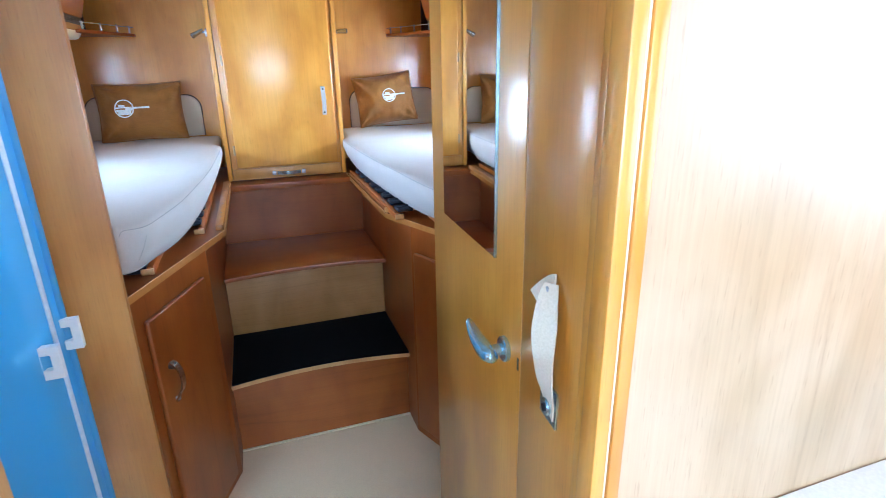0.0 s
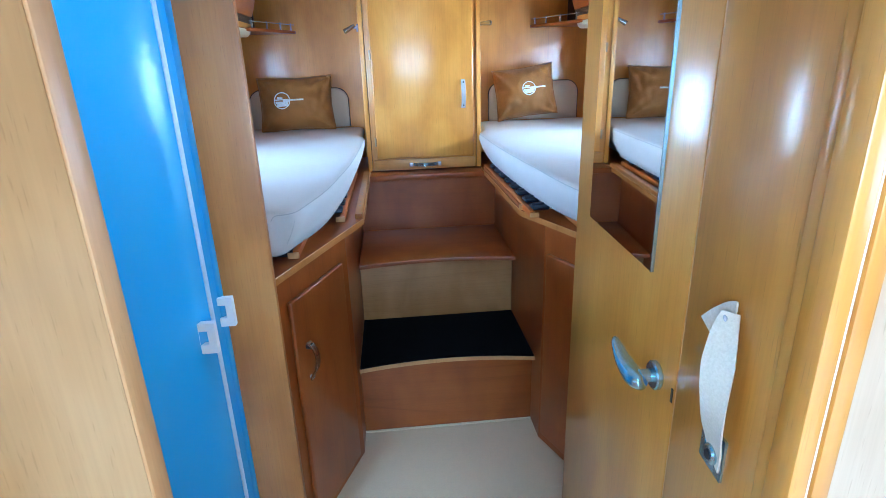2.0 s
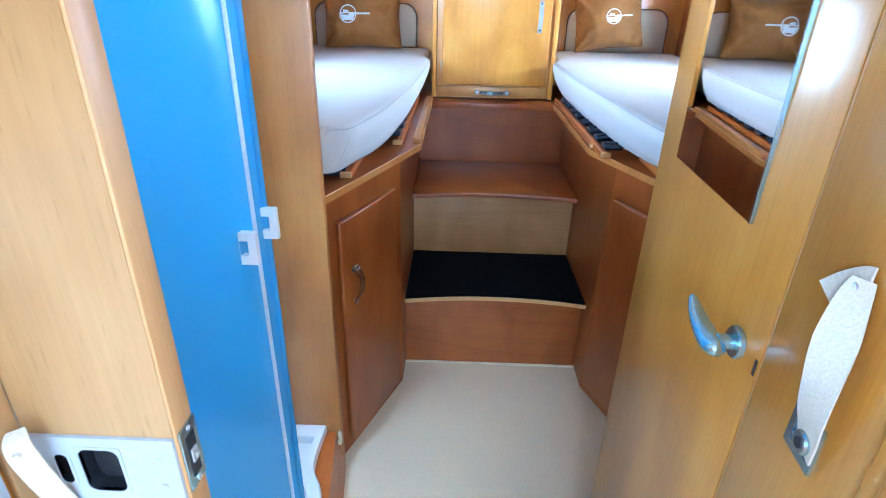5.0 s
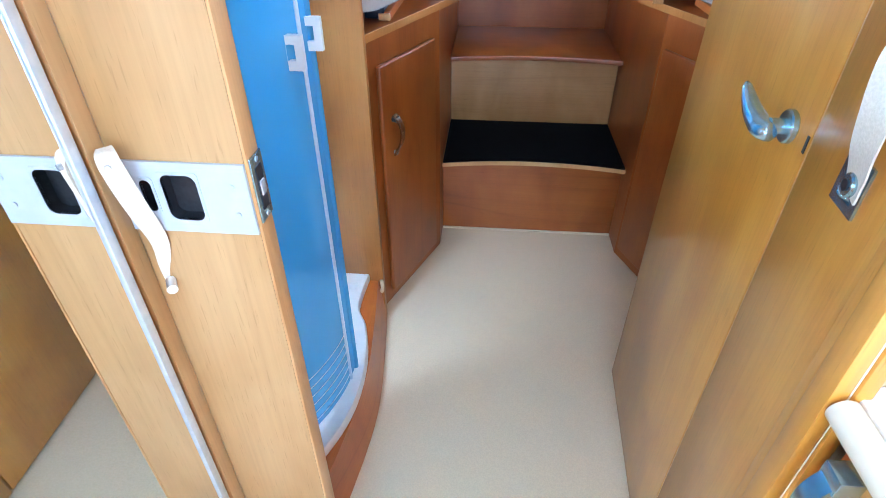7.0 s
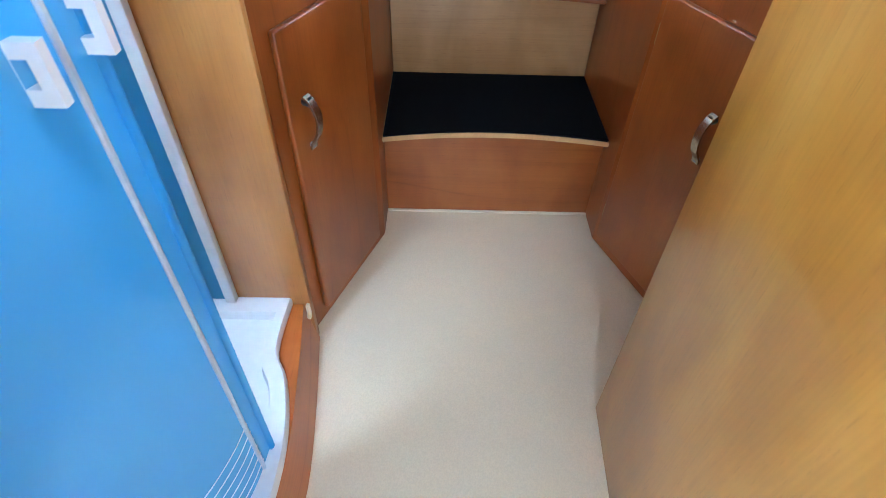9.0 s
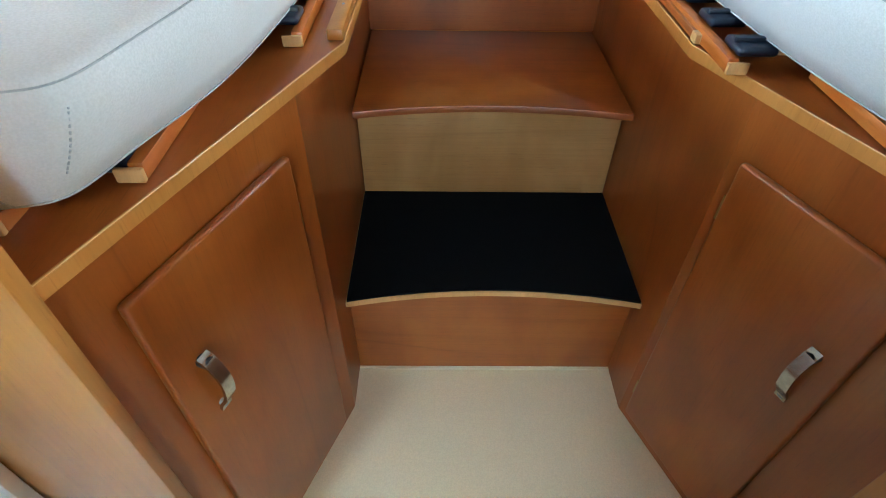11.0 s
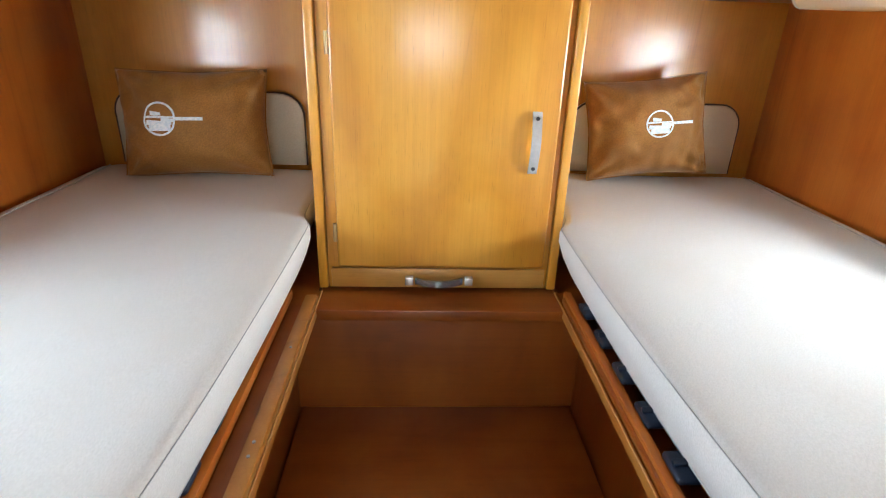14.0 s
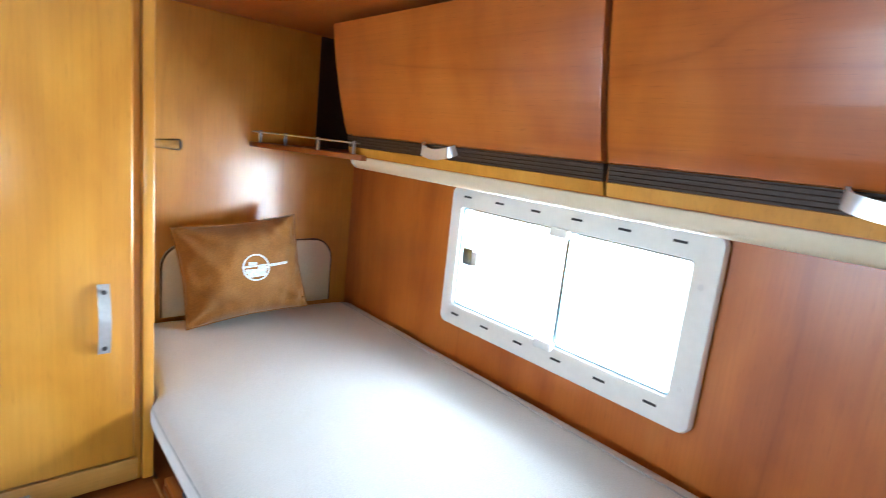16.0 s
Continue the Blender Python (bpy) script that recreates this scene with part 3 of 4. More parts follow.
# ---- head pads and cushions ----
def head_pad(x0, x1, label):
    z0, z1, r, n = 1.105, 1.325, 0.07, 8
    pts = [(x0, z0)]
    pts += [(x0 + r - r * math.cos(a), z1 - r + r * math.sin(a)) for a in [math.pi / 2 * i / n for i in range(n + 1)]]
    pts += [(x1 - r + r * math.sin(a), z1 - r + r * math.cos(a)) for a in [math.pi / 2 * i / n for i in range(n + 1)]]
    pts += [(x1, z0)]
    who = thing("headrest_pad", label, "headrest", group="headrest pads")
    rings = [[(x, 1.418, z) for x, z in pts], [(x, 1.40, z) for x, z in pts]]
    cx, cz = (x0 + x1) / 2, (z0 + z1) / 2
    for k, y in ((0.985, 1.392), (0.95, 1.387), (0.6, 1.383)):
        rings.append([(cx + (x - cx) * k, y, cz + (z - cz) * k) for x, z in pts])
    pad = part("cushion", loft(rings), LEATHER, who, angle=70)
    part("piping", sweep([(x, 1.399, z) for x, z in pts], 0.004, 8), GROOVE, pad, "dark brown piping")


head_pad(-0.97, -0.408, "cream upholstered headrest pad with rounded corners")
head_pad(0.42, 0.965, "cream upholstered headrest pad with brown piping")


def cushion(m, w, h, thick, seed, mark, label):
    """A stuffed velvet cushion with pinched corners and a printed emblem."""
    who = thing("cushion", label, "cushion", group="cushions", at=m)

    def surf(u, v, s):
        pin = 1 - 0.07 * (1 - abs(u) ** 1.5) * abs(v) ** 3
        pin2 = 1 - 0.06 * (1 - abs(v) ** 1.5) * abs(u) ** 3
        t = max(0.0, (1 - abs(u) ** 2.1) * (1 - abs(v) ** 2.1)) ** 0.65
        wr = 0.009 * noise.noise(Vector((u * 2.4 + seed, v * 2.4, s))) + 0.011 * noise.noise(Vector((u * 6, v * 4 + seed, s))) * (0.35 + abs(u) ** 2)
        wr += 0.0055 * t * (math.sin(21 * u + 2 * seed) * abs(v) ** 3 + math.sin(17 * v + seed) * abs(u) ** 3)
        for cu in (-1, 1):
            for cv in (-1, 1):
                far = math.hypot(u - cu, v - cv)
                wr += 0.016 * math.exp(-2.0 * far) * min(1.0, far * 3) * math.sin(9 * math.atan2(v - cv, u - cu) + seed * 3 + cu)
        return Vector((u * w / 2 * pin2, -s * (thick / 2 * t + wr * (t > 0.02)), v * h / 2 * pin))
    n = 40
    bm = bmesh.new()
    grids = []
    for s in (1, -1):
        g = [[bm.verts.new(surf(-1 + 2 * i / n, -1 + 2 * j / n, s)) for i in range(n + 1)] for j in range(n + 1)]
        grids.append(g)
        for j in range(n):
            for i in range(n):
                f = (g[j][i], g[j][i + 1], g[j + 1][i + 1], g[j + 1][i])
                bm.faces.new(f if s > 0 else f[::-1])
    bmesh.ops.remove_doubles(bm, verts=bm.verts, dist=1e-4)
    body = part("cover", bm, VELVET, who, angle=180)
    rim = [surf(u, v, 1) * 1.004 for u, v in [(-1 + 2 * i / 20, -1) for i in range(21)] + [(1, -1 + 2 * i / 20) for i in range(1, 21)] + [(1 - 2 * i / 20, 1) for i in range(1, 21)] + [(-1, 1 - 2 * i / 20) for i in range(1, 20)]]
    part("seam", sweep(rim + rim[:1], 0.0022, 6), VELVET, body)

    def patch(fn, nu, nv):
        b = bmesh.new()
        rows = []
        for j in range(nv + 1):
            row = []
            for i in range(nu + 1):
                u, v = fn(i / nu, j / nv)
                p = surf(u, v, 1)
                row.append(b.verts.new((p.x, p.y - 0.0022, p.z)))
            rows.append(row)
        for j in range(nv):
            for i in range(nu):
                b.faces.new((rows[j][i], rows[j][i + 1], rows[j + 1][i + 1], rows[j + 1][i]))
        return b
    cx, cy, r = mark
    ru, rv = r / (w / 2), r / (h / 2)
    part("printed_ring", patch(lambda a, b: (cx + ru * (0.88 + 0.12 * b) * math.cos(2 * math.pi * a), cy + rv * (0.88 + 0.12 * b) * math.sin(2 * math.pi * a)), 36, 1), SILVER_PRINT, body, "silver printed ring")
    for k, (y0, y1, x0, x1) in enumerate(((-0.7, -0.05, -0.66, 0.66), (-0.35, -0.05, -0.8, 0.75), (0.05, 0.2, -0.95, 0.9), (0.2, 0.48, -0.55, 0.1), (-0.2, 0.12, 0.1, 0.9))):
        part("printed_shape", patch(lambda a, b: (cx + ru * (x0 + (x1 - x0) * a), cy + rv * (y0 + (y1 - y0) * b * (1 - 0.4 * a))), 8, 2), SILVER_PRINT, body)
    part("printed_bar", patch(lambda a, b: (cx + ru * (1.0 + 1.55 * a), cy + rv * (-0.1 + 0.2 * b)), 10, 1), SILVER_PRINT, body, "silver printed bar")
    return who


cushion(pose(-0.685, 1.27, 1.252, -12, -1, 3), 0.405, 0.295, 0.185, 1.0, (-0.33, 0.06, 0.045), "golden brown velvet cushion with a silver emblem on a bed")
cushion(pose(0.608, 1.27, 1.272, -12, -7, -6), 0.345, 0.285, 0.175, 2.0, (0.1, 0.04, 0.038), "brown velvet cushion with a silver emblem, leaning on the headrest")


# ---- reading lamps, corner shelves ----
def reading_lamp(side, tip):
    who = thing("reading_lamp", "small chrome spot reading lamp fixed to the wardrobe side", "wall lamp", group="reading lamps")
    sx = -0.301 if side < 0 else 0.291
    base = Vector((sx, 1.035, 1.622))
    part("rose", cylinder(base, base + Vector((side * 0.012, 0, 0)), 0.019, bevel=0.003), CHROME, who)
    part("arm", sweep([base, base + Vector((side * 0.022, 0, 0.003)), base + Vector((side * 0.03, -0.004, 0.002))], 0.006), CHROME, who)
    a = base + Vector((side * 0.03, -0.006, 0.006))
    tip = Vector(tip).normalized()
    part("head", sweep([a - tip * 0.012, a, a + tip * 0.02, a + tip * 0.04, a + tip * 0.048], [0.007, 0.0095, 0.0105, 0.0125, 0.0125], 18), NICKEL, who)
    part("lens", cylinder(a + tip * 0.0482, a + tip * 0.0492, 0.009, n=18), DARK, who, "dark lamp opening")


reading_lamp(-1, (-0.9, -0.1, -0.5))
reading_lamp(1, (0.9, -0.42, 0.03))


def corner_shelf(side):
    who = thing("corner_shelf", "dark wooden corner shelf with a low chrome gallery rail", "shelf", group="corner shelves")
    S = lambda bm: flipped(bm, side)
    poly = [(0.668, 1.417), (0.672, 1.395), (0.83, 1.03), (1.0385, 1.03), (1.0385, 1.417)]
    part("board", S(prism(poly, 1.622, 1.637, 0.002)), BASE_Y, who)
    # Two dark sheets hold the shade of the niche above the shelf.
    part("niche_lining", S(box(1.039, 1.0435, 1.122, 1.416, 1.6375, 1.988)), GROOVE, who, "dark brown sheet put in for shade in the corner niche")
    part("niche_back", S(box(0.89, 1.0385, 1.4165, 1.4198, 1.6375, 1.988)), GROOVE, who, "dark brown sheet put in for shade in the corner niche")
    line = [Vector((0.676, 1.412, 0)), Vector((0.682, 1.395, 0)), Vector((0.765, 1.2, 0)), Vector((0.832, 1.045, 0))]
    for z in (1.668,):
        part("gallery_rail", S(sweep([p + Vector((0, 0, z)) for p in line], 0.0025, 8)), CHROME, who)
    for t in (0.04, 0.3, 0.62, 0.95):
        p = line[1].lerp(line[3], t)
        part("rail_post", S(box(p.x - 0.004, p.x + 0.004, p.y - 0.004, p.y + 0.004, 1.637, 1.674, 0.001)), CHROME, who)


corner_shelf(1)
corner_shelf(-1)


# ---- overhead cabinets ----
PROFILE = [(0.758, 1.96), (0.766, 1.90), (0.775, 1.85), (0.793, 1.77), (0.81, 1.71), (0.822, 1.676)]


def overhead(side, y0, y1, handle_y):
    who = thing("overhead_cabinet", "orange-brown overhead cabinet with bowed door over a bed", "overhead cabinet", group="overhead cabinets", at=pose(side * 0.008, 0, 0.013))
    S = lambda bm: flipped(bm, side)
    back = [(x + 0.02, z) for x, z in PROFILE]
    part("carcass", S(extrude_y(back + [(0.845, 1.60), (1.033, 1.60), (1.033, 1.96)], y0, y1)), CHERRY_Y, who)
    door = part("door", S(bevelled(extrude_y(PROFILE + [(x + 0.017, z) for x, z in reversed(PROFILE)], y0 + 0.004, y1 - 0.004), 0.002)), CHERRY_Y, who, "bowed orange-brown cabinet door")
    strip = part("grooved_strip", S(extrude_y([(0.826, 1.674), (0.833, 1.644), (0.845, 1.644), (0.845, 1.674)], y0 + 0.002, y1 - 0.002)), GROOVE, who, "dark brown grooved grip strip")
    for k in range(4):
        f = (k + 0.5) / 4
        x, z = 0.826 + 0.007 * f, 1.674 - 0.03 * f
        part("rib", S(sweep([(x, y0 + 0.003, z), (x, y1 - 0.003, z)], 0.0022, 6)), GROOVE, strip)
    part("bottom_rail", S(extrude_y([(0.832, 1.643), (0.838, 1.62), (0.852, 1.62), (0.852, 1.643)], y0, y1)), ALDER, who)
    hy = handle_y
    part("handle", S(ribbon(smooth([(0.822, hy - 0.055, 1.668), (0.808, hy - 0.045, 1.66), (0.806, hy, 1.652), (0.808, hy + 0.045, 1.66), (0.822, hy + 0.055, 1.668)]), (0, 0, 1), 0.024, 0.006)), CHROME, door, "wavy satin chrome handle")
    return who


for side in (1, -1):
    overhead(side, 0.272, 1.12, 0.70)
    overhead(side, -0.53, 0.266, -0.125)
    n = 8
    arc = [(0.838 + 0.03 * (1 - math.cos(math.pi / 2 * i / n)), 1.618 - 0.035 * math.sin(math.pi / 2 * i / n)) for i in range(n + 1)]
    val = thing("light_valance", "cream rounded valance under the overhead cabinets", "valance", group="valances", at=pose(side * 0.008, 0, 0.013))
    shape = arc + [(1.034, 1.583), (1.034, 1.618)]
    part("cover", flipped(bevelled(extrude_y(shape, -0.53, 1.105), 0.003), side), CREAM, val)
    part("end_cap", flipped(bevelled(extrude_y([(x - 0.001, z) for x, z in shape], 1.106, 1.115), 0.003), side), WHITE, val, "pale rounded end cap")
    for y in (-0.2, 0.27, 0.75):
        part("screw_cap", flipped(cylinder((0.92, y, 1.583), (0.92, y, 1.581), 0.006, n=12), side), WHITE, val)
    sof = [(0.30, 1.418), (0.30, 1.30), (0.44, 1.26), (0.54, 1.20), (0.61, 1.10), (0.66, 0.98), (0.69, 0.85), (0.70, 0.6), (0.70, -0.53), (1.043, -0.53), (1.043, 1.418)]
    solo("soffit", flipped(prism(sof, 1.99, TOP - 0.002), side), CHERRY_Y, "brown wooden soffit above the overhead cabinets", "soffit", "structure")


# ---- window ----
def rounded_rect(u0, u1, w0, w1, r, n=6):
    pts = []
    for cu, cw, a0 in ((u1 - r, w1 - r, 0), (u0 + r, w1 - r, 90), (u0 + r, w0 + r, 180), (u1 - r, w0 + r, 270)):
        pts += [(cu + r * math.cos(radians(a0 + 90 * i / n)), cw + r * math.sin(radians(a0 + 90 * i / n))) for i in range(n + 1)]
    return pts


def window(side, shift):
    S = lambda bm: flipped(bm, side)
    who = thing("window_1" if side > 0 else "window_2", "sliding two-pane camper window in a white plastic frame with vent slots", "window", "structure", at=pose(side * 0.042, shift, 0.015))
    outer, inner = rounded_rect(0.112, 0.844, 1.184, 1.571, 0.022), rounded_rect(0.166, 0.806, 1.24, 1.515, 0.008)
    rings = [[(0.994, u, w) for u, w in outer], [(0.984, u, w) for u, w in outer], [(0.979, u * 0.99 + 0.01 * 0.478, w * 0.99 + 0.01 * 1.38) for u, w in outer],
             [(0.979, u, w) for u, w in rounded_rect(0.158, 0.814, 1.232, 1.523, 0.01)], [(0.985, u, w) for u, w in inner], [(1.034, u, w) for u, w in inner], [(1.034, u, w) for u, w in outer]]
    bm = loft(rings, cap=False)
    frame_ob = part("window_frame", S(bm), WHITE, who, "white plastic frame")
    for k in range(6):
        y = 0.195 + 0.117 * k
        for z in (1.545, 1.218):
            part("vent_slot", S(box(0.977, 0.9795, y - 0.014, y + 0.014, z - 0.0025, z + 0.0025)), DARK, frame_ob)
    for y, z in ((0.142, 1.47), (0.142, 1.27)):
        part("screw", S(cylinder((0.978, y, z), (0.9765, y, z), 0.006, n=12)), WHITE, frame_ob)
    ga, gb = rounded_rect(0.1665, 0.8055, 1.2405, 1.5145, 0.008), rounded_rect(0.171, 0.801, 1.245, 1.51, 0.008)
    part("gasket", S(loft([[(1.0, u, w) for u, w in ga], [(0.996, u, w) for u, w in ga], [(0.996, u, w) for u, w in gb], [(1.0, u, w) for u, w in gb], [(1.0, u, w) for u, w in ga]], cap=False)), STEEL, who, "blue-grey window gasket")
    part("mullion", S(box(0.992, 1.016, 0.446, 0.457, 1.241, 1.514, 0.002)), STEEL, who, "dark grey meeting bar")
    for z in (1.51, 1.243):
        part("clip", S(box(0.972, 0.99, 0.445, 0.495, z - 0.012, z + 0.008, 0.003)), WHITE, who)
    part("latch", S(box(0.984, 1.004, 0.745, 0.785, 1.362, 1.408, 0.004)), STEEL, who, "blue-grey sliding latch")
    part("latch_tab", S(box(0.98, 1.0, 0.721, 0.744, 1.366, 1.404, 0.003)), WHITE, who)
    for y0, y1, x in ((0.166, 0.455, 1.012), (0.452, 0.807, 1.004)):
        pane = part("pane", S(box(x, x + 0.003, y0, y1, 1.24, 1.515)), GLASS, who)
        pane.visible_shadow = False


window(1, 0.01)
window(-1, -0.29)


# ---- partition at the bed foot, shower ----
solo("partition_shower", box(-1.043, -0.497, -0.559, -0.536, 0.0, TOP, 0.003), HONEY, "tall cherry-veneered partition beside the shower", "partition", "structure")
solo("partition_washroom", box(0.497, 1.043, -0.559, -0.536, 0.0, TOP, 0.003), HONEY, "tall cherry-veneered partition beside the bed", "partition", "structure")
hook = thing("small_hook", "small cream plastic hook on the partition foot", "hook")
part("hook_body", sweep(smooth([(-0.503, -0.562, 0.15), (-0.50, -0.573, 0.155), (-0.497, -0.579, 0.14), (-0.50, -0.577, 0.12), (-0.505, -0.565, 0.115)]), 0.006, 8), CREAM, hook)

shower = thing("shower_cubicle", "corner shower with white tray and curved blue frosted door", "shower", at=pose(0.003, -0.008, 0))
foot = smooth([(-0.497, -0.545, 0), (-0.47, -0.75, 0), (-0.453, -0.96, 0), (-0.468, -1.15, 0), (-0.495, -1.29, 0), (-0.56, -1.42, 0)], 5)
part("skirt", loft([[(p.x - dx, p.y, z) for p in foot] + [(-0.99, -1.42, z), (-0.99, -0.545, z)] for dx, z in ((0.0, 0.0), (0.012, 0.08), (0.022, 0.148))]), CHERRY_Y, shower, "curved cherry-veneered skirt")
rim = smooth([(-0.545, -0.545, 0), (-0.547, -0.70, 0), (-0.51, -0.78, 0), (-0.483, -0.89, 0), (-0.476, -1.0, 0), (-0.489, -1.11, 0), (-0.535, -1.23, 0), (-0.61, -1.35, 0)], 5)
ring_out = [(p.x, p.y) for p in rim] + [(-0.70, -1.42), (-0.985, -1.42), (-0.985, -0.548)]
cx, cy = -0.78, -0.98
shrink = lambda k: [(cx + (x - cx) * k, cy + (y - cy) * k) for x, y in ring_out]
tray = part("tray", loft([[(x, y, 0.149) for x, y in ring_out], [(x, y, 0.168) for x, y in ring_out], [(x, y, 0.174) for x, y in shrink(0.985)], [(x, y, 0.172) for x, y in shrink(0.88)], [(x, y, 0.11) for x, y in shrink(0.84)], [(x, y, 0.105) for x, y in shrink(0.5)]]), WHITE, shower, "white plastic shower tray")
arc = smooth([(-0.503, -0.945, 0), (-0.512, -1.03, 0), (-0.542, -1.12, 0), (-0.59, -1.2, 0), (-0.66, -1.29, 0), (-0.77, -1.38, 0)], 6)
inn = [Vector((p.x - 0.006, p.y + 0.002, 0)) for p in arc]
glass = part("sliding_panel", loft([[(p.x, p.y, z) for p in arc] + [(p.x, p.y, z) for p in reversed(inn)] for z in (0.18, 0.6, 1.0, 1.5, 1.97)]), FROST, shower, "curved blue frosted panel")
part("edge_profile", sweep([(-0.504, -0.944, 0.175), (-0.504, -0.944, 1.98)], 0.008, 12), FROST, glass)
part("edge_profile", sweep([(-0.505, -0.99, 0.18), (-0.505, -0.99, 1.97)], 0.0045, 8), ALU, glass, "thin bright guide rod")
for k in range(6):
    z = 0.20 + 0.028 * k
    part("printed_stripe", sweep([(p.x + 0.001, p.y, z) for p in arc[3:22]], 0.0012, 4), WHITE, glass)
part("top_track", ribbon([(p.x, p.y, 1.99) for p in arc], (0, 0, 1), 0.03, 0.02), ALU, shower)
for dy, z in ((-0.955, 1.03), (-1.035, 1.02)):
    cx0 = -0.521 if dy > -1 else -0.53
    c = part("catch", wall_with_hole('y', dy - 0.004, dy + 0.008, cx0, cx0 + 0.043, z - 0.028, z + 0.028, [(cx0 + 0.016, cx0 + 0.03, z - 0.012, z + 0.014)]), WHITE, shower, "white plastic door catch")
    part("catch_foot", box(cx0 - 0.015, cx0 + 0.005, dy - 0.012, dy + 0.02, z - 0.024, z + 0.024, 0.006), WHITE, c)
fixed = part("fixed_panel", box(-0.985, -0.705, -0.564, -0.558, 0.18, 1.97), FROST, shower, "flat blue frosted panel")
part("wall_profile", box(-0.704, -0.678, -0.574, -0.553, 0.176, 1.97, 0.003), WHITE, shower, "white vertical wall profile")
solo("washroom_return", box(0.478, 0.4965, -0.80, -0.545, 0.0, TOP), HONEY, "cherry-veneered return panel beside the cabinet", "partition", "structure")
solo("shower_wall", box(-0.99, -0.975, -1.42, -0.545, 0.18, TOP), WHITE, "white shower liner wall", "wall", "structure")


# ---- sliding panel with lock plate, mirror ----
panel = thing("sliding_door", "alder sliding door panel lightened for glare, with a metal lock plate", "sliding door", at=pose(0.002, -0.02, -0.01))
part("leaf", wall_with_hole('y', -1.44, -1.412, -0.553, -0.4165, 0.01, TOP - 0.03, [(-0.53, -0.514, 0.988, 1.028), (-0.507, -0.466, 0.979, 1.035)]), GLARE_ALDER, panel)
part("edge_strip", box(-0.416, -0.4125, -1.441, -1.411, 0.01, TOP - 0.03, 0.001), EDGE, panel, "pale edge strip")
plate = part("lock_plate", wall_with_hole('y', -1.4445, -1.4405, -0.552, -0.416, 0.966, 1.046, [(-0.528, -0.516, 0.99, 1.026), (-0.505, -0.468, 0.981, 1.033)]), PLATE, panel, "pale grey metal lock plate")
part("recess", box(-0.507, -0.466, -1.428, -1.418, 0.979, 1.035), DARK, plate, "black finger recess")
part("recess", box(-0.53, -0.514, -1.428, -1.418, 0.988, 1.028), DARK, plate)
for u0, u1, w0, w1, r in ((-0.528, -0.516, 0.99, 1.026, 0.0055), (-0.505, -0.468, 0.981, 1.033, 0.009)):
    hole, lip_out = rounded_rect(u0, u1, w0, w1, r), rounded_rect(u0 - 0.003, u1 + 0.003, w0 - 0.003, w1 + 0.003, 0.0035)
    part("recess_rim", loft([[(x, y, z) for x, z in ring] for y, ring in ((-1.4446, lip_out), (-1.4454, lip_out), (-1.4454, hole), (-1.4444, hole))], cap=False), PLATE, plate)
    part("recess_wall", loft([[(x, y, z) for x, z in hole] for y in (-1.4443, -1.4282)], cap=False), DARK, plate)
part("red_tab", box(-0.525, -0.521, -1.4295, -1.4283, 1.014, 1.019), RED, plate)
for x, z in ((-0.432, 0.99), (-0.432, 1.022)):
    part("screw", cylinder((x, -1.4446, z), (x, -1.4458, z), 0.003, n=10), PLATE, plate)
keep = part("strike_plate", box(-0.4122, -0.410, -1.44, -1.412, 0.978, 1.05, 0.0005), STEEL, panel, "steel latch plate on the edge")
part("latch_slot", box(-0.4099, -0.4092, -1.433, -1.419, 0.99, 1.038), DARK, keep)
part("bolt", box(-0.4102, -0.4075, -1.431, -1.421, 1.006, 1.022, 0.001), CHROME, keep, "bright latch bolt")
for z in (0.983, 1.045):
    part("plate_screw", cylinder((-0.4101, -1.426, z), (-0.4091, -1.426, z), 0.0028, n=10), CHROME, keep)

left = thing("mirror_cabinet", "tall cabinet with an aluminium-edged mirror front beside the sliding door", "cabinet", at=pose(0.004, -0.018, 0))
part("carcass", box(-0.99, -0.561, -2.3, -1.446, 0.0, TOP - 0.003), ALDER, left)
part("corner_post", box(-0.5605, -0.5535, -1.468, -1.4427, 0.0, TOP - 0.003, 0.002), GLARE_ALDER, left)
mir = part("mirror", box(-0.5605, -0.5555, -2.25, -1.49, 0.06, 1.225), MIRROR, left, "plain mirror panel")
part("trim", box(-0.5605, -0.552, -1.489, -1.4765, 0.06, 1.27, 0.001), ALU, mir, "aluminium edge profile")
part("trim", box(-0.5605, -0.55, -2.25, -1.49, 1.226, 1.27, 0.002), ALU, mir)
part("upper_panel", box(-0.5605, -0.55, -2.28, -1.49, 1.275, TOP - 0.01, 0.002), ALDER, left)

hang = thing("strap", "cream webbing strap hanging loose with a press stud", "strap", group="straps", at=pose(-0.001, 0.0, -0.012))
path = smooth([(-0.536, -1.478, 1.068), (-0.527, -1.49, 1.058), (-0.524, -1.482, 1.01), (-0.522, -1.47, 0.96), (-0.532, -1.462, 0.92), (-0.536, -1.458, 0.885)])
part("webbing", ribbon(path, (0.78, 0.5, 0.1), [0.008 + 0.013 * math.sin(math.pi * min(1.0, (i + 2) / len(path)) ** 0.7) for i in range(len(path))], 0.0025), STRAP, hang)
part("stud", cylinder((-0.532, -1.462, 0.897), (-0.522, -1.478, 0.897), 0.006, n=14), CHROME, hang)
part("anchor_screw", cylinder((-0.531, -1.488, 1.055), (-0.526, -1.496, 1.055), 0.0032, n=12), CHROME, hang)


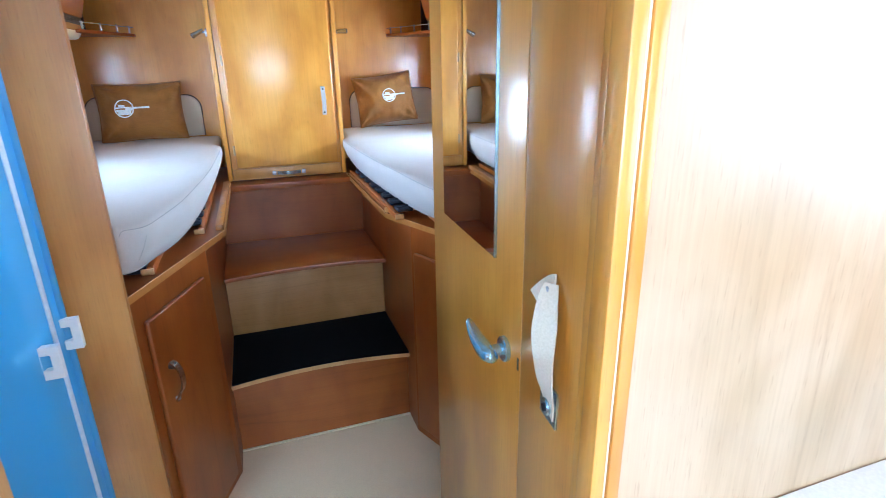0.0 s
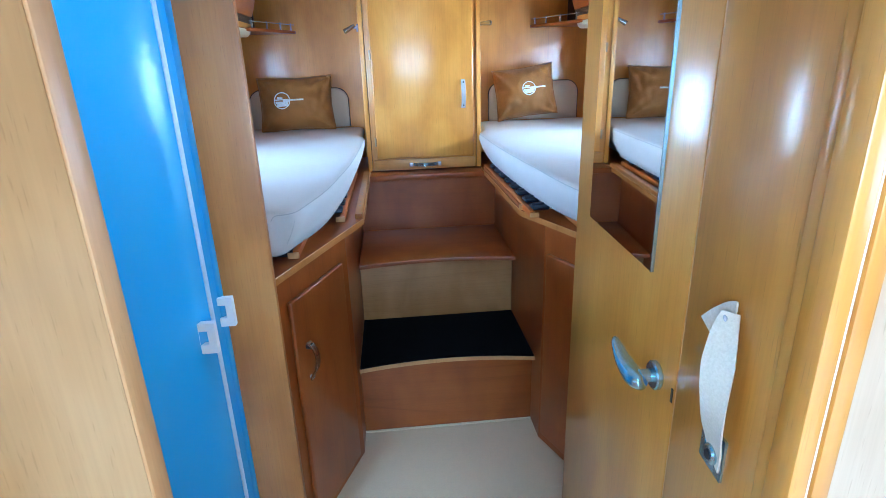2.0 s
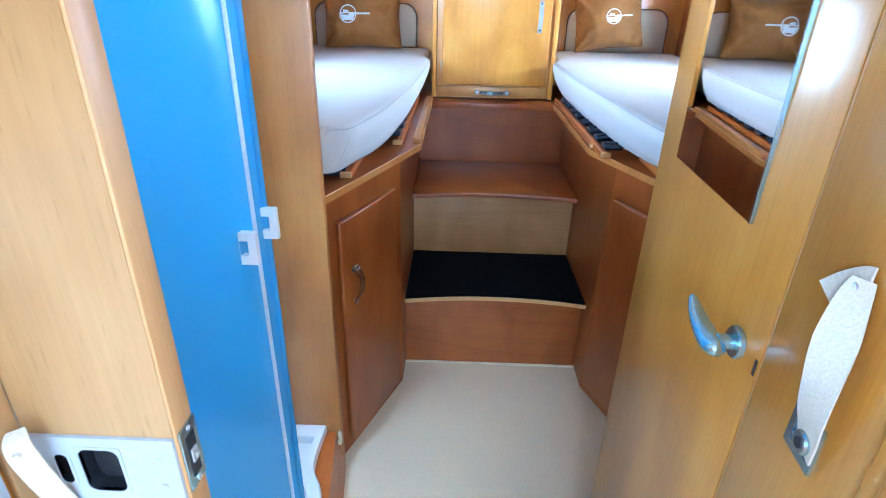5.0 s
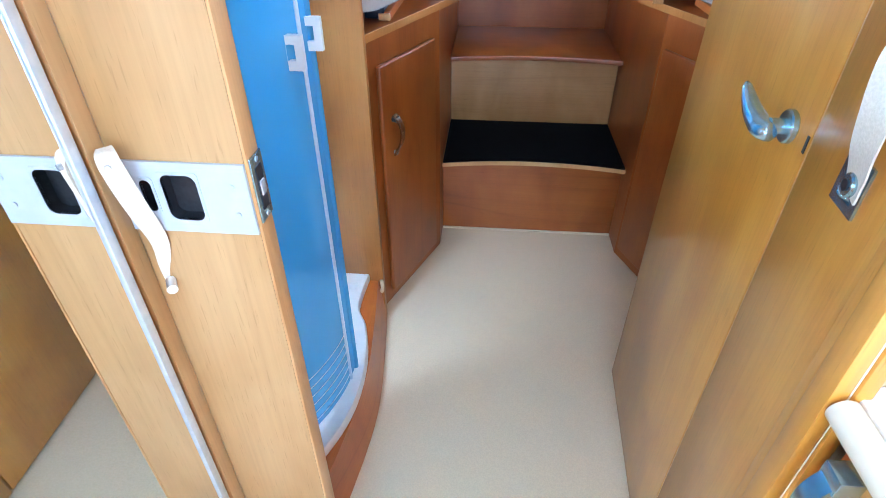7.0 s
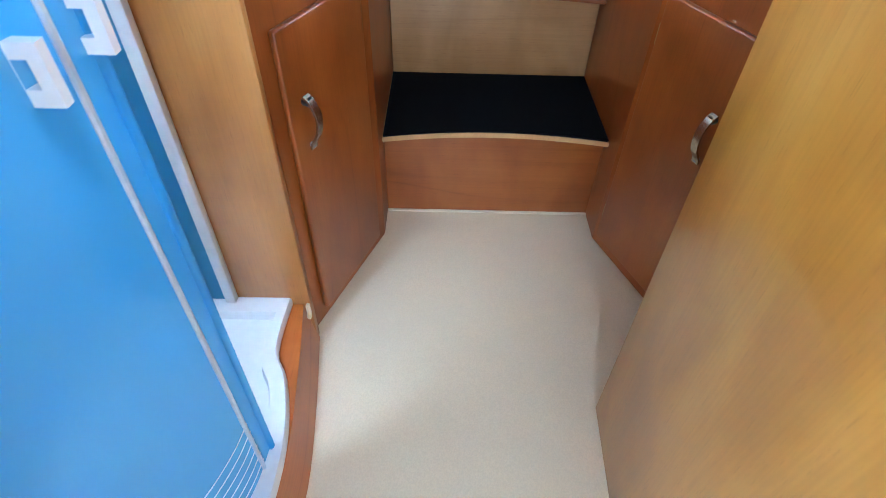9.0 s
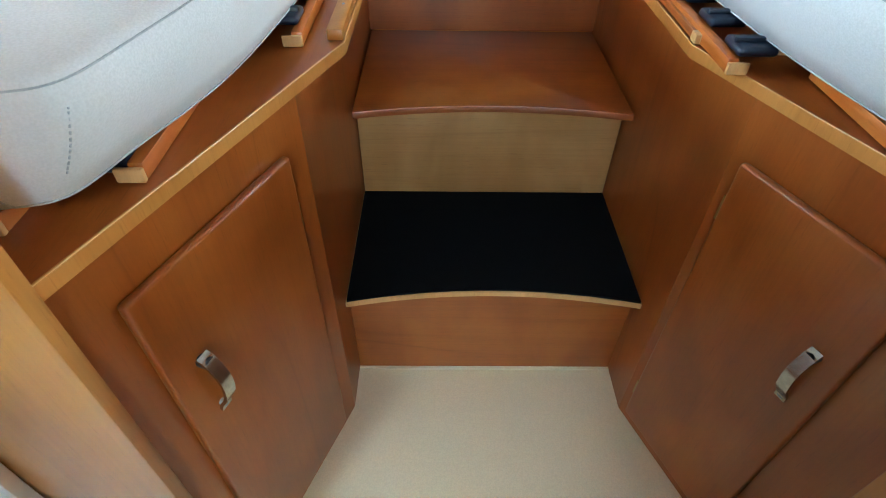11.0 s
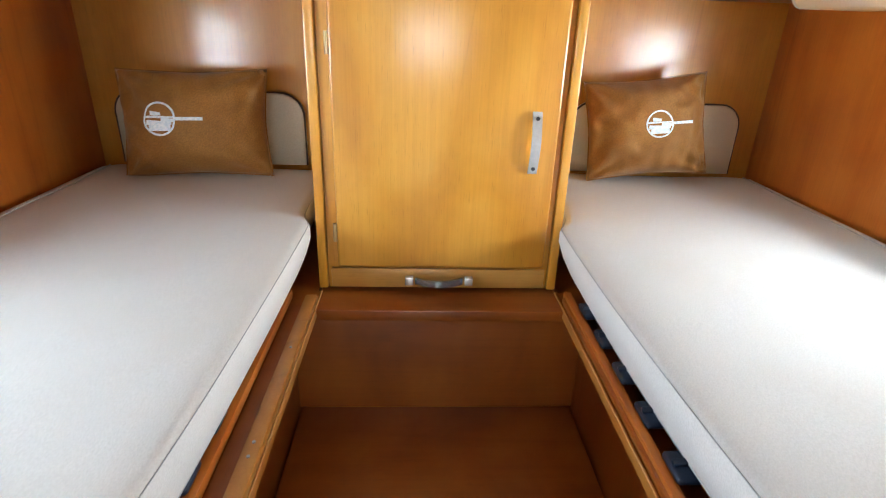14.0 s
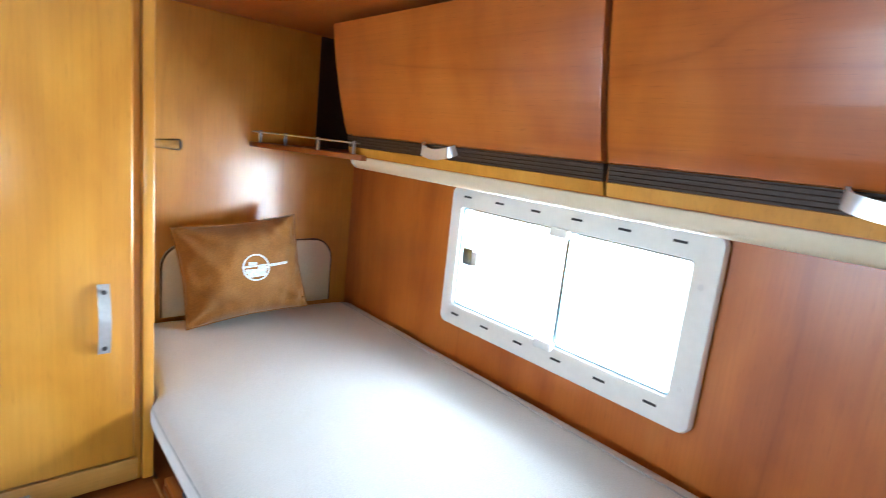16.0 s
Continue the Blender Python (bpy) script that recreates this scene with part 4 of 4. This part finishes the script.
# ---- corridor doors ----
def leaf_frame(a, b):
    """u runs from a to b along the leaf, n points out of its corridor side (towards -x), z is up."""
    a, b = Vector((*a, 0)), Vector((*b, 0))
    u = (b - a).normalized()
    n = Vector((-u.y, u.x, 0))
    return Matrix(((u.x, n.x, 0, a.x), (u.y, n.y, 0, a.y), (0, 0, 1, 0), (0, 0, 0, 1))), (b - a).length


dm, dl = leaf_frame((0.204, -1.276), (0.235, -0.757))
D = lambda bm: move(bm, dm)
wdoor = thing("door_1", "open alder washroom door with mirror and metal lever handle", "door", "structure")
leaf = part("leaf", D(box(0.0, dl, -0.028, 0.0, 0.008, 1.98, 0.002)), ALDER, wdoor)
U = lambda y: (y + 1.276) / 0.519 * dl
md = part("mirror", D(box(U(-1.168), U(-0.862), 0.0005, 0.004, 1.142, 1.86)), MIRROR, wdoor, "plain rectangular mirror")
part("mirror_edge", D(box(U(-1.172), U(-1.169), 0.0005, 0.0055, 1.142, 1.86)), STEEL, md)
hz, hu = 0.996, U(-1.222)
lever = part("lever_rose", D(cylinder((hu, 0.0, hz), (hu, 0.01, hz), 0.022, bevel=0.002)), STEEL, wdoor, "round metal handle rose")
part("neck", D(cylinder((hu, 0.01, hz), (hu, 0.028, hz), 0.01)), STEEL, lever)
part("lever", D(sweep(smooth([(hu - 0.014, 0.026, hz - 0.004), (hu - 0.004, 0.031, hz - 0.006), (hu + 0.014, 0.036, hz - 0.002), (hu + 0.036, 0.044, hz + 0.014), (hu + 0.054, 0.051, hz + 0.038)], 4), [(0.006, 0.006), (0.010, 0.010), (0.012, 0.012), (0.0135, 0.0125), (0.015, 0.013), (0.016, 0.013), (0.0165, 0.013), (0.0165, 0.0125), (0.016, 0.012), (0.0155, 0.0115), (0.0148, 0.0105), (0.014, 0.0095), (0.0125, 0.0085), (0.011, 0.0075), (0.0092, 0.006), (0.007, 0.0045), (0.003, 0.002)], 20)), STEEL, lever, "curved metal lever", 80)
part("bolt_hole", D(box(0.003, 0.008, -0.001, 0.0012, 0.982, 1.004)), DARK, wdoor)

sm, sl = leaf_frame((0.178, -1.497), (0.2015, -1.2815))
E = lambda bm: move(bm, sm)
sdoor = thing("door_2", "narrow alder folding door leaf with a strap and recessed pull", "door", "structure")
part("leaf", E(box(0.003, sl - 0.0025, -0.026, 0.0, 0.008, 1.98, 0.002)), ALDER, sdoor)
part("edge_strip", E(box(sl - 0.002, sl, -0.0255, -0.0005, 0.008, 1.98, 0.0005)), EDGE, sdoor, "pale edge strip")
pull = part("pull_plate", E(wall_with_hole('y', 0.0004, 0.0035, 0.074, 0.126, 0.98, 1.036, [(0.085, 0.117, 0.99, 1.027)])), STEEL, sdoor, "recessed metal pull plate")
part("pull_cup", E(box(0.085, 0.117, 0.0003, 0.0012, 0.99, 1.027)), STEEL, pull)
part("finger_bar", E(sweep([(0.087, 0.0025, 0.997), (0.101, 0.0045, 0.994), (0.115, 0.0025, 0.997)], 0.003, 8)), STEEL, pull)
for z in (0.74, 1.326):
    hinge = part("hinge", E(box(0.003, 0.011, 0.0003, 0.0016, z, z + 0.055, 0.0004)), BRASS, sdoor)
    for k in range(3):
        part("knuckle", E(cylinder((0.001, 0.003, z + 0.0185 * k + 0.0005), (0.001, 0.003, z + 0.0185 * k + 0.0175), 0.0034, n=12)), BRASS, hinge)
hook_plate = part("latch_plate", E(box(sl + 0.0002, sl + 0.002, -0.022, -0.004, 0.99, 1.06, 0.0005)), CHROME, sdoor, "bright metal latch plate on the edge")
part("latch_hook", E(prism([(sl + 0.002, -0.017), (sl + 0.018, -0.017), (sl + 0.022, -0.012), (sl + 0.018, -0.008), (sl + 0.002, -0.009)], 1.016, 1.034, 0.001)), CHROME, hook_plate)
st = thing("strap", "cream webbing strap buttoned to the narrow door leaf", "strap", group="straps")
F = lambda bm: E(move(bm, pose(0.018, 0, -0.004)))
line = smooth([(0.077, 0.009, 1.192), (0.069, 0.017, 1.172), (0.056, 0.026, 1.135), (0.051, 0.028, 1.1), (0.056, 0.022, 1.06), (0.063, 0.013, 1.03), (0.064, 0.009, 1.008)])
nl = len(line)
part("webbing", F(ribbon(line, [(1.0, 0.9 - 1.1 * k / nl, 0.35 - 0.3 * k / nl) for k in range(nl)], [0.018 + 0.018 * min(1.0, k / (0.3 * nl)) for k in range(nl)], 0.0022)), STRAP, st)
part("tab", F(ribbon(smooth([(0.073, 0.006, 1.19), (0.081, 0.0065, 1.187), (0.091, 0.012, 1.177), (0.099, 0.02, 1.163)]), (0.35, -0.2, 1), 0.03, 0.0022)), STRAP, st, "folded strap end behind the button")
part("press_stud", F(cylinder((0.063, 0.0115, 1.02), (0.063, 0.018, 1.02), 0.0125, n=22, bevel=0.002)), STEEL, st, "round metal press stud")
part("stud_centre", F(cylinder((0.063, 0.018, 1.02), (0.063, 0.0192, 1.02), 0.006, n=16)), DARK, st)
part("press_stud", F(cylinder((0.08, 0.008, 1.183), (0.08, 0.0165, 1.183), 0.0065, n=16, bevel=0.0015)), CHROME, st)

post = thing("trim", "golden wooden door frame post with a narrow bead", "trim", "structure", at=pose(0, -0.02, 0))
part("jamb", box(0.168, 0.194, -1.494, -1.47, 0.0, TOP - 0.002, 0.001), ALDER, post)
part("post", box(0.157, 0.175, -1.525, -1.4945, 0.0, TOP - 0.002, 0.003), ALDER, post)
part("bead", box(0.1755, 0.178, -1.523, -1.5, 0.0, TOP - 0.002, 0.001), CREAM, post, "thin pale bead")
part("cover_strip", box(0.1785, 0.196, -1.526, -1.5, 0.0, TOP - 0.002, 0.003), ALDER, post)
solo("wall_washroom", box(0.1965, 1.043, -1.525, -1.495, 0.0, TOP, 0.0), LEAF, "alder-veneered washroom wall facing the living area, lightened for glare", "wall", "structure")

# ---- kitchen unit ----
kit = thing("kitchen_unit", "alder base cabinet with knob handle beside the washroom wall", "base cabinet", at=pose(0, -0.02, 0))
part("carcass", box(0.20, 1.04, -2.7, -1.532, 0.0, 0.83), CHERRY, kit)
kd = part("drawer_front", box(0.183, 0.199, -1.95, -1.552, 0.60, 0.815, 0.003), ALDER, kit, "alder drawer front")
knob = part("handle", ribbon(smooth([(0.176, -1.572, 0.80), (0.160, -1.572, 0.79), (0.150, -1.572, 0.76), (0.153, -1.572, 0.72), (0.168, -1.572, 0.685), (0.178, -1.572, 0.672)]), (0, 1, 0), 0.022, 0.006), STEEL, kd, "curved blue-grey metal handle")
part("handle_foot", box(0.158, 0.183, -1.586, -1.558, 0.785, 0.808, 0.002), STEEL, kd)
part("handle_foot", cylinder((0.183, -1.572, 0.68), (0.17, -1.572, 0.68), 0.007), STEEL, kd)
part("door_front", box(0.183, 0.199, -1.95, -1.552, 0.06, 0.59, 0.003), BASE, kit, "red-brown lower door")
solo("worktop", box(0.185, 0.985, -2.74, -1.5265, 0.832, 0.858, 0.004), WORKTOP, "white laminate worktop on the kitchen unit", "worktop")
solo("worktop_nosing", sweep([(0.172, -2.74, 0.844), (0.172, -1.55, 0.844)], 0.016, 16), CREAM, "rounded cream nosing along the worktop", "edge trim")
hob = thing("sink", "dark round basin sunk in the white worktop", "sink", at=pose(0, 0, -0.004))
part("rim", cylinder((0.66, -1.76, 0.8625), (0.66, -1.76, 0.868), 0.17, n=40, bevel=0.002), STEEL, hob)
part("bowl", cylinder((0.66, -1.76, 0.8685), (0.66, -1.76, 0.8695), 0.155, n=40), DARK, hob)
